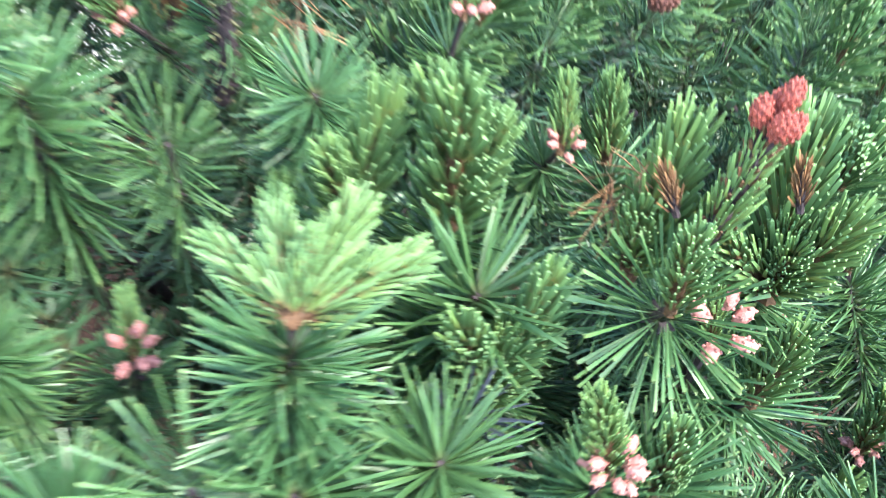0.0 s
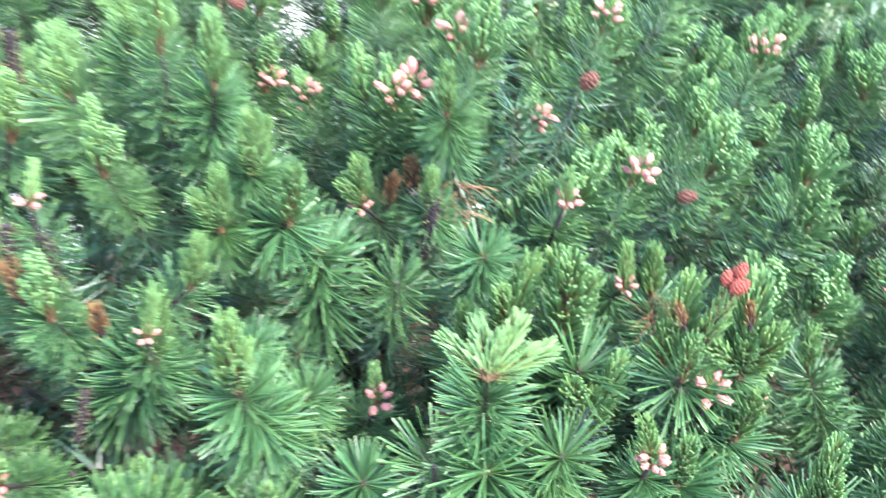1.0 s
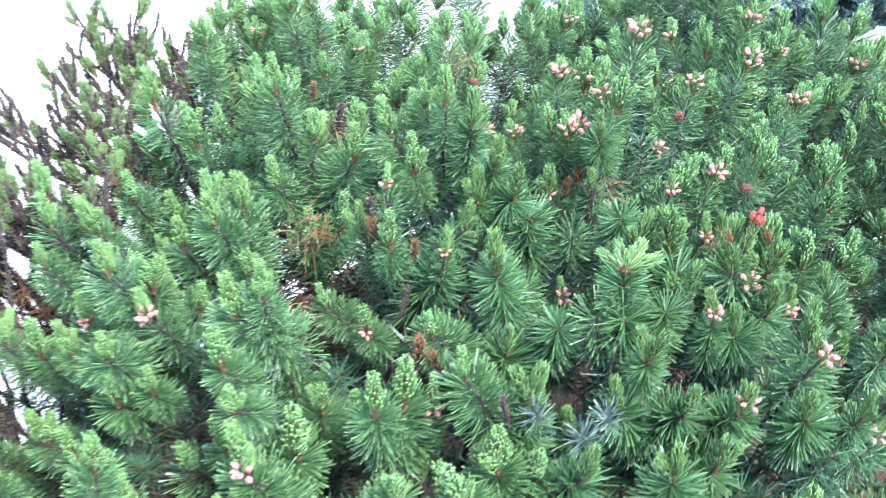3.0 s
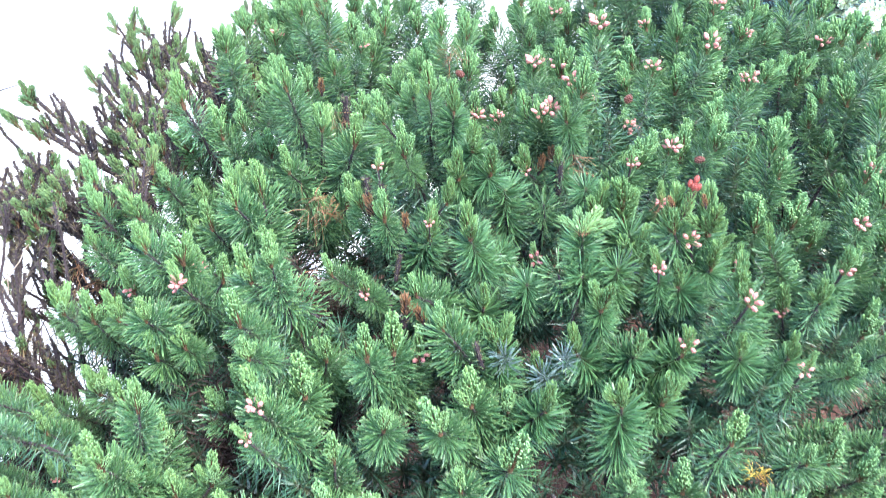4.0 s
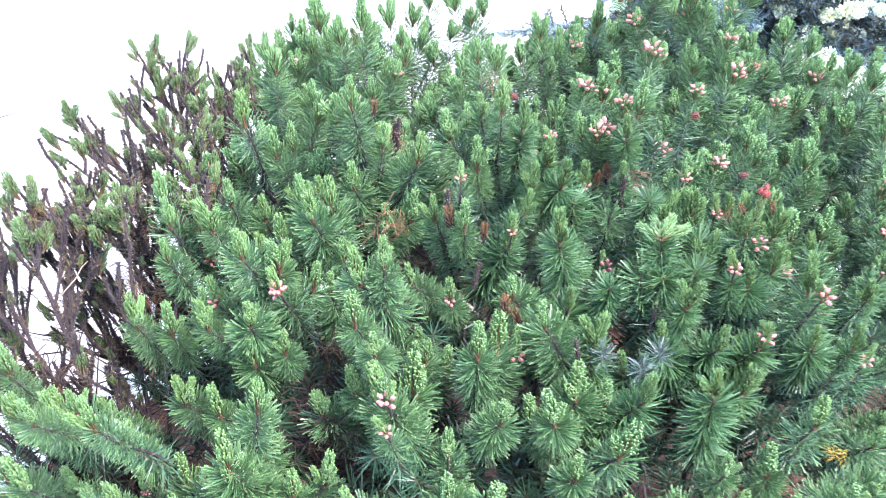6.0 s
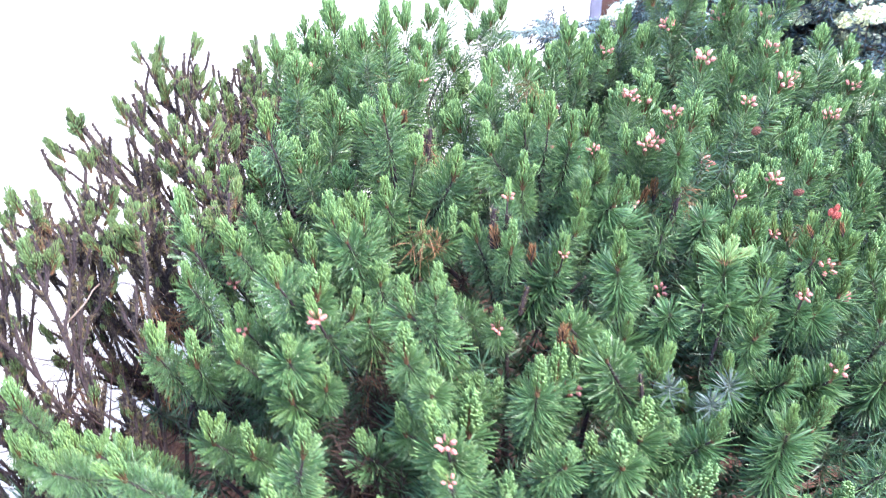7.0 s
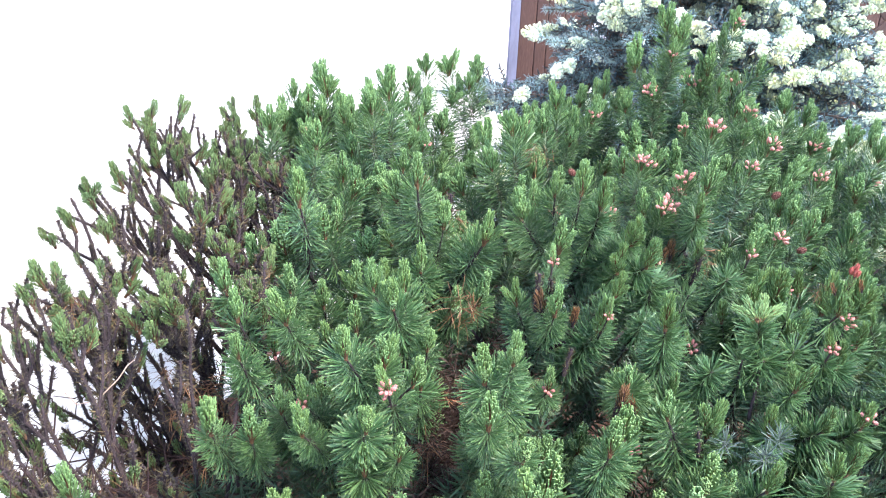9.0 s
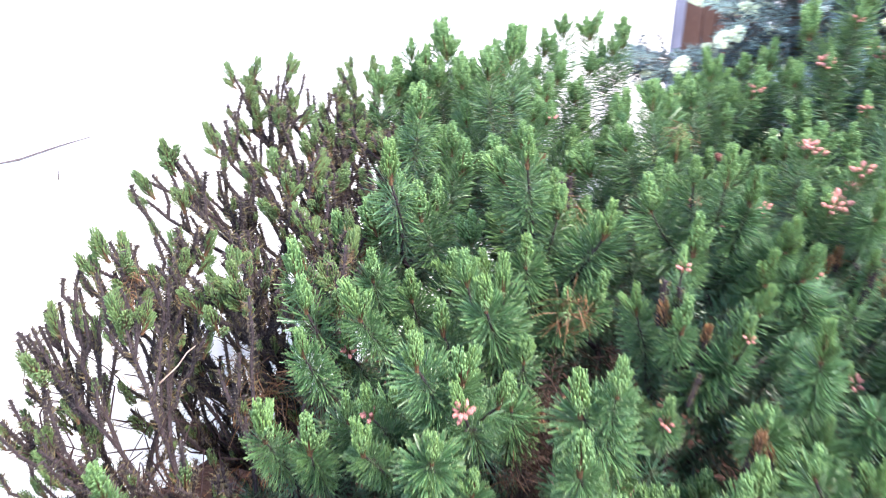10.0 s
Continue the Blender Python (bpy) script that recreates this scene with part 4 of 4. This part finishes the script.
    for x, y, z in ((0.122, 0.300, 0.826), (0.170, 0.305, 0.830)):
        part("withered_candle", brown, pine, "withered brown candle", here @ on_axis((x, y, z - 0.03), (rnd.gauss(0, 0.2), 0, 1), 1.0, 0.5))
    for x, y, z, wx in ((0.146, 0.545, 0.780, 0.9), (-0.30, 0.62, 0.90, -0.4), (0.03, 0.42, 0.93, 0.2)):
        part("cone", cone_soup().mesh("cone", M_CONE), pine, "small reddish-brown cone", here @ on_axis((x, y, z), (wx, -0.3, 0.35), 0.0, 1.15))

    # a dry pale twig hung in the bare branches
    s = Soup()
    s.tube([Vector(p) - ROOT for p in ((-1.085, 0.25, 0.654), (-1.100, 0.25, 0.640), (-1.117, 0.25, 0.614), (-1.140, 0.245, 0.590), (-1.160, 0.25, 0.568), (-1.168, 0.25, 0.533), (-1.150, 0.26, 0.520))],
           [0.0010, 0.0012, 0.0013, 0.0014, 0.0013, 0.0011, 0.0008], 6)
    s.tube([Vector(p) - ROOT for p in ((-1.160, 0.25, 0.568), (-1.195, 0.25, 0.560), (-1.215, 0.255, 0.580))], [0.0010, 0.0010, 0.0007], 5)
    part("dry_twig", s.mesh("dry_twig", M_STRAW, smooth=True), pine, "pale dry curved twig")
    return pine


build_pine()


# ---- the blue spruce behind ----
def spruce_spray_soup(length, rnd, step=0.0034, width=0.0058):
    """A flat spray: a shoot with side shoots, needles all round each. Gives the soup and where its shoots end."""
    s, ends = Soup(), []
    shoots = [(Vector((0, 0, 0)), Vector((0, 0, 1)), length)]
    for i in range(4):
        z = length * (0.22 + 0.18 * i)
        shoots.append((Vector((0, 0, z)), Vector(((-1) ** i * 0.85, rnd.uniform(-0.15, 0.15), 0.75)).normalized(), length * (0.50 - 0.07 * i)))
    for base, way, L in shoots:
        s.tube([base, base + way * L], [0.0035, 0.002], 5, slot=1)
        q = Vector((0, 0, 1)).rotation_difference(way)
        n = int(L / step)
        for i in range(n):
            w = ways(0.9 + random.gauss(0, 0.15), i * 2.39996)
            w.rotate(q)
            s.needle(base + way * (L * (i + 0.5) / n), w, 0.030 * random.uniform(0.85, 1.15), width, segs=0)
        ends.append((base + way * L, way))
    return s, ends


def spruce_tip_soup(count):
    """A fresh pale shoot: a soft brush of short needles."""
    s = Soup()
    for i in range(count):
        u = (i + 0.5) / count
        s.needle((0, 0, 0.022 * u), ways(1.9 - 1.7 * u * u + random.gauss(0, 0.15), i * 2.39996), 0.0110 * random.uniform(0.85, 1.1), 0.0050, segs=-1)
    return s


def build_spruce():
    rnd = random.Random(11)
    sprays = []
    for i in range(3):
        soup, ends = spruce_spray_soup(0.17 + 0.04 * i, rnd)
        sprays.append((soup.mesh("spray", M_SPRUCE, M_TRUNK), ends))
    tips = [spruce_tip_soup(50).mesh("tip", M_SPRUCE_TIP) for i in range(3)]
    coarse = Kind("spray", spruce_spray_soup(0.22, rnd, 0.0085, 0.0095)[0], M_SPRUCE_SHADE, M_TRUNK)
    dark = []
    foot = Vector((0.56, 2.75, GROUND))
    tree = new("blue_spruce")
    tree.location = foot
    tagged(tree, "young blue spruce with fresh pale yellow-green tips by the fence", "tree")
    s = Soup()
    s.tube([(0, 0, -0.05), (0.01, 0, 0.9), (0, 0.01, 1.5), (0, 0, 2.0)], [0.055, 0.042, 0.024, 0.006], 10)
    part("trunk", s.mesh("trunk", M_TRUNK, smooth=True), tree)
    h, turn = 0.45, 0.0
    while h < 1.9:
        reach = max(0.08, 0.70 - 0.85 * max(0.0, h - 1.07) + 0.35 * max(0.0, 1.07 - h))
        for k in range(7 if h < 1.5 else 5):
            turn += 2 * math.pi / 7 + rnd.uniform(-0.2, 0.2)
            out = Vector((math.cos(turn), math.sin(turn), 0))
            L = reach * rnd.uniform(0.85, 1.06) * (1.30 if out.x < -0.7 and 0.85 < h < 1.05 else 1.15 if out.x > 0.3 else 1.0)
            pts = [Vector((0, 0, h)) + out * (L * u) + Vector((0, 0, 0.10 * L * u - 0.22 * L * u * u + 0.16 * L * u ** 3)) for u in (0, 0.25, 0.5, 0.75, 1.0)]
            s = Soup()
            s.tube(pts, [0.012, 0.010, 0.008, 0.005, 0.003], 5)
            limb = part("branch", s.mesh("branch", M_TRUNK), tree)
            side = Vector((-out.y, out.x, 0))
            n = max(2, int(L / (0.12 if out.y < 0.25 else 0.30)))    # thinner on the far side
            for i in range(n + 1):
                u = 0.16 + 0.84 * i / n
                j = min(3, int(u * 4))
                p = pts[j].lerp(pts[j + 1], u * 4 - j)
                for _ in range(3 if out.y < 0.25 else 1):    # sprays inside the tree, their shade painted as darker needles
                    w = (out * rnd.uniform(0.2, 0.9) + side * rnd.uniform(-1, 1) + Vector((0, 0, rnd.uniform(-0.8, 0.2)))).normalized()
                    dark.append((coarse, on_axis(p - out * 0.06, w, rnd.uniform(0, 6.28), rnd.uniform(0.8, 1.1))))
                for sgn in ((-1, 1) if i < n else (-0.25, 0.25)):
                    w = (out + side * sgn * rnd.uniform(0.6, 0.95) + Vector((0, 0, rnd.uniform(-0.55, 0.4)))).normalized()
                    mesh, ends = sprays[rnd.choice((0, 1, 2))]
                    across = w.cross(Vector((0, 0, 1))).normalized()
                    flat = Matrix((across, w.cross(across), w)).transposed().to_4x4()
                    m = Matrix.Translation(p) @ flat @ Matrix.Rotation(rnd.uniform(-0.5, 0.5), 4, "Z") @ Matrix.Scale(rnd.uniform(0.85, 1.1), 4)
                    part("spray", mesh, limb, m=m)
                    for e, way in ends:
                        if rnd.random() < (0.75 if out.x > -0.05 else 0.22 if out.x < -0.7 and i > n - 2 else 0.10):
                            part("tip", tips[rnd.choice((0, 1, 2))], limb, m=m @ on_axis(e, way, rnd.uniform(0, 6.28), rnd.uniform(1.5, 2.8)))
        h += 0.125
    tagged(part("inner_spray_mass", joined("inner_spray_mass", dark, M_SPRUCE_SHADE, M_TRUNK), tree), kind="stuff")
    return tree


build_spruce()


# ---- fences at the end of the wall ----
def board_mesh(name, lo, hi, edge=0.006):
    bm = bmesh.new()
    bmesh.ops.create_cube(bm, size=1.0)
    for v in bm.verts:
        v.co = Vector([lo[i] + (hi[i] - lo[i]) * (v.co[i] + 0.5) for i in range(3)])
    bmesh.ops.bevel(bm, geom=bm.edges[:], offset=edge, segments=1, affect="EDGES")
    me = bpy.data.meshes.new(name)
    bm.to_mesh(me)
    bm.free()
    me.materials.append(M_WOOD)
    return me


def build_fences():
    rnd = random.Random(3)
    end = on_wall(3.75, 0, 0)
    s = Soup()
    s.box((0, -0.012, GROUND - 0.1), (0.15, 0.31, 3.6))
    trim = new("trim", s.mesh("trim", M_TRIM))
    trim.matrix_basis = Matrix.Translation(end) @ Matrix(((ALONG.x, -OUT.x, 0, 0), (ALONG.y, -OUT.y, 0, 0), (0, 0, 1, 0), (0, 0, 0, 1)))
    tagged(trim, "bluish-grey painted corner trim of the white wall", "trim", kind="structure")

    fence = new("board_fence")
    fence.location = end + ALONG * 0.17 + Vector((0, 0, GROUND - end.z))
    tagged(fence, "brown stained wooden board fence beside the white wall", "fence")
    x = 0.0
    for i in range(36):
        width = (0.10, 0.07, 0.10)[i % 3]
        part("board", board_mesh("board", (x, -0.012, 0.02), (x + width, 0.012, 2.1 + rnd.uniform(-0.01, 0.01))), fence)
        x += width + (0.09 if i == 4 else 0.001)
    for z in (0.3, 1.75):
        part("rail", board_mesh("rail", (0.0, 0.014, z), (x, 0.05, z + 0.08)), fence)

    panel = new("lattice_panel")
    panel.location = (0.60, 3.38, GROUND)
    tagged(panel, "brown wooden lattice fence panel with an arched top board", "fence")
    low, wide, top = 0.24, 1.46, 1.43
    part("post", board_mesh("post", (-0.07, -0.035, 0.0), (0.0, 0.035, 1.75)), panel)
    part("post", board_mesh("post", (wide, -0.035, 0.0), (wide + 0.09, 0.035, 1.75)), panel)
    part("rail", board_mesh("rail", (0.0, -0.025, low - 0.08), (wide, 0.025, low)), panel)

    def arch(u):
        return top - 0.55 * (u - wide / 2) ** 2

    bm = bmesh.new()
    n = 24
    loops = []
    for y in (-0.02, 0.02):
        lower = [bm.verts.new((wide * i / n, y, arch(wide * i / n))) for i in range(n + 1)]
        upper = [bm.verts.new((wide * i / n, y, 1.78)) for i in range(n + 1)]
        loops.append((lower, upper))
    for i in range(n):
        (l0, u0), (l1, u1) = loops
        bm.faces.new((l0[i], l0[i + 1], u0[i + 1], u0[i]))
        bm.faces.new((l1[i + 1], l1[i], u1[i], u1[i + 1]))
        bm.faces.new((l0[i + 1], l0[i], l1[i], l1[i + 1]))
        bm.faces.new((u0[i], u0[i + 1], u1[i + 1], u1[i]))
    me = bpy.data.meshes.new("top_board")
    bm.to_mesh(me)
    bm.free()
    me.materials.append(M_WOOD)
    part("top_board", me, panel)
    for lean, y in ((1, -0.010), (-1, 0.006)):       # slats in two crossing layers
        c = -1.2
        while c < wide + 1.4:
            pts = [(c + lean * d, low + d) for d in [0.01 * k for k in range(150)] if 0.0 < c + lean * d < wide and low + d < arch(c + lean * d)]
            if len(pts) > 6:
                (x0, z0), (x1, z1) = pts[0], pts[-1]
                L = math.hypot(x1 - x0, z1 - z0)
                ob = part("slat", board_mesh("slat", (-0.016, -0.005, 0.0), (0.016, 0.005, L), 0.002), panel)
                ob.matrix_basis = pose(x0, y, z0, 0, 45 * lean, 0)
            c += 0.115

    s = Soup()
    s.box((-2.5, 7.4, GROUND - 0.3), (9.0, 7.7, 2.6))
    tagged(new("wall_east", s.mesh("wall_east", M_WALL)), "plain pale rendered garden wall beyond the fence", "wall", kind="structure")


build_fences()
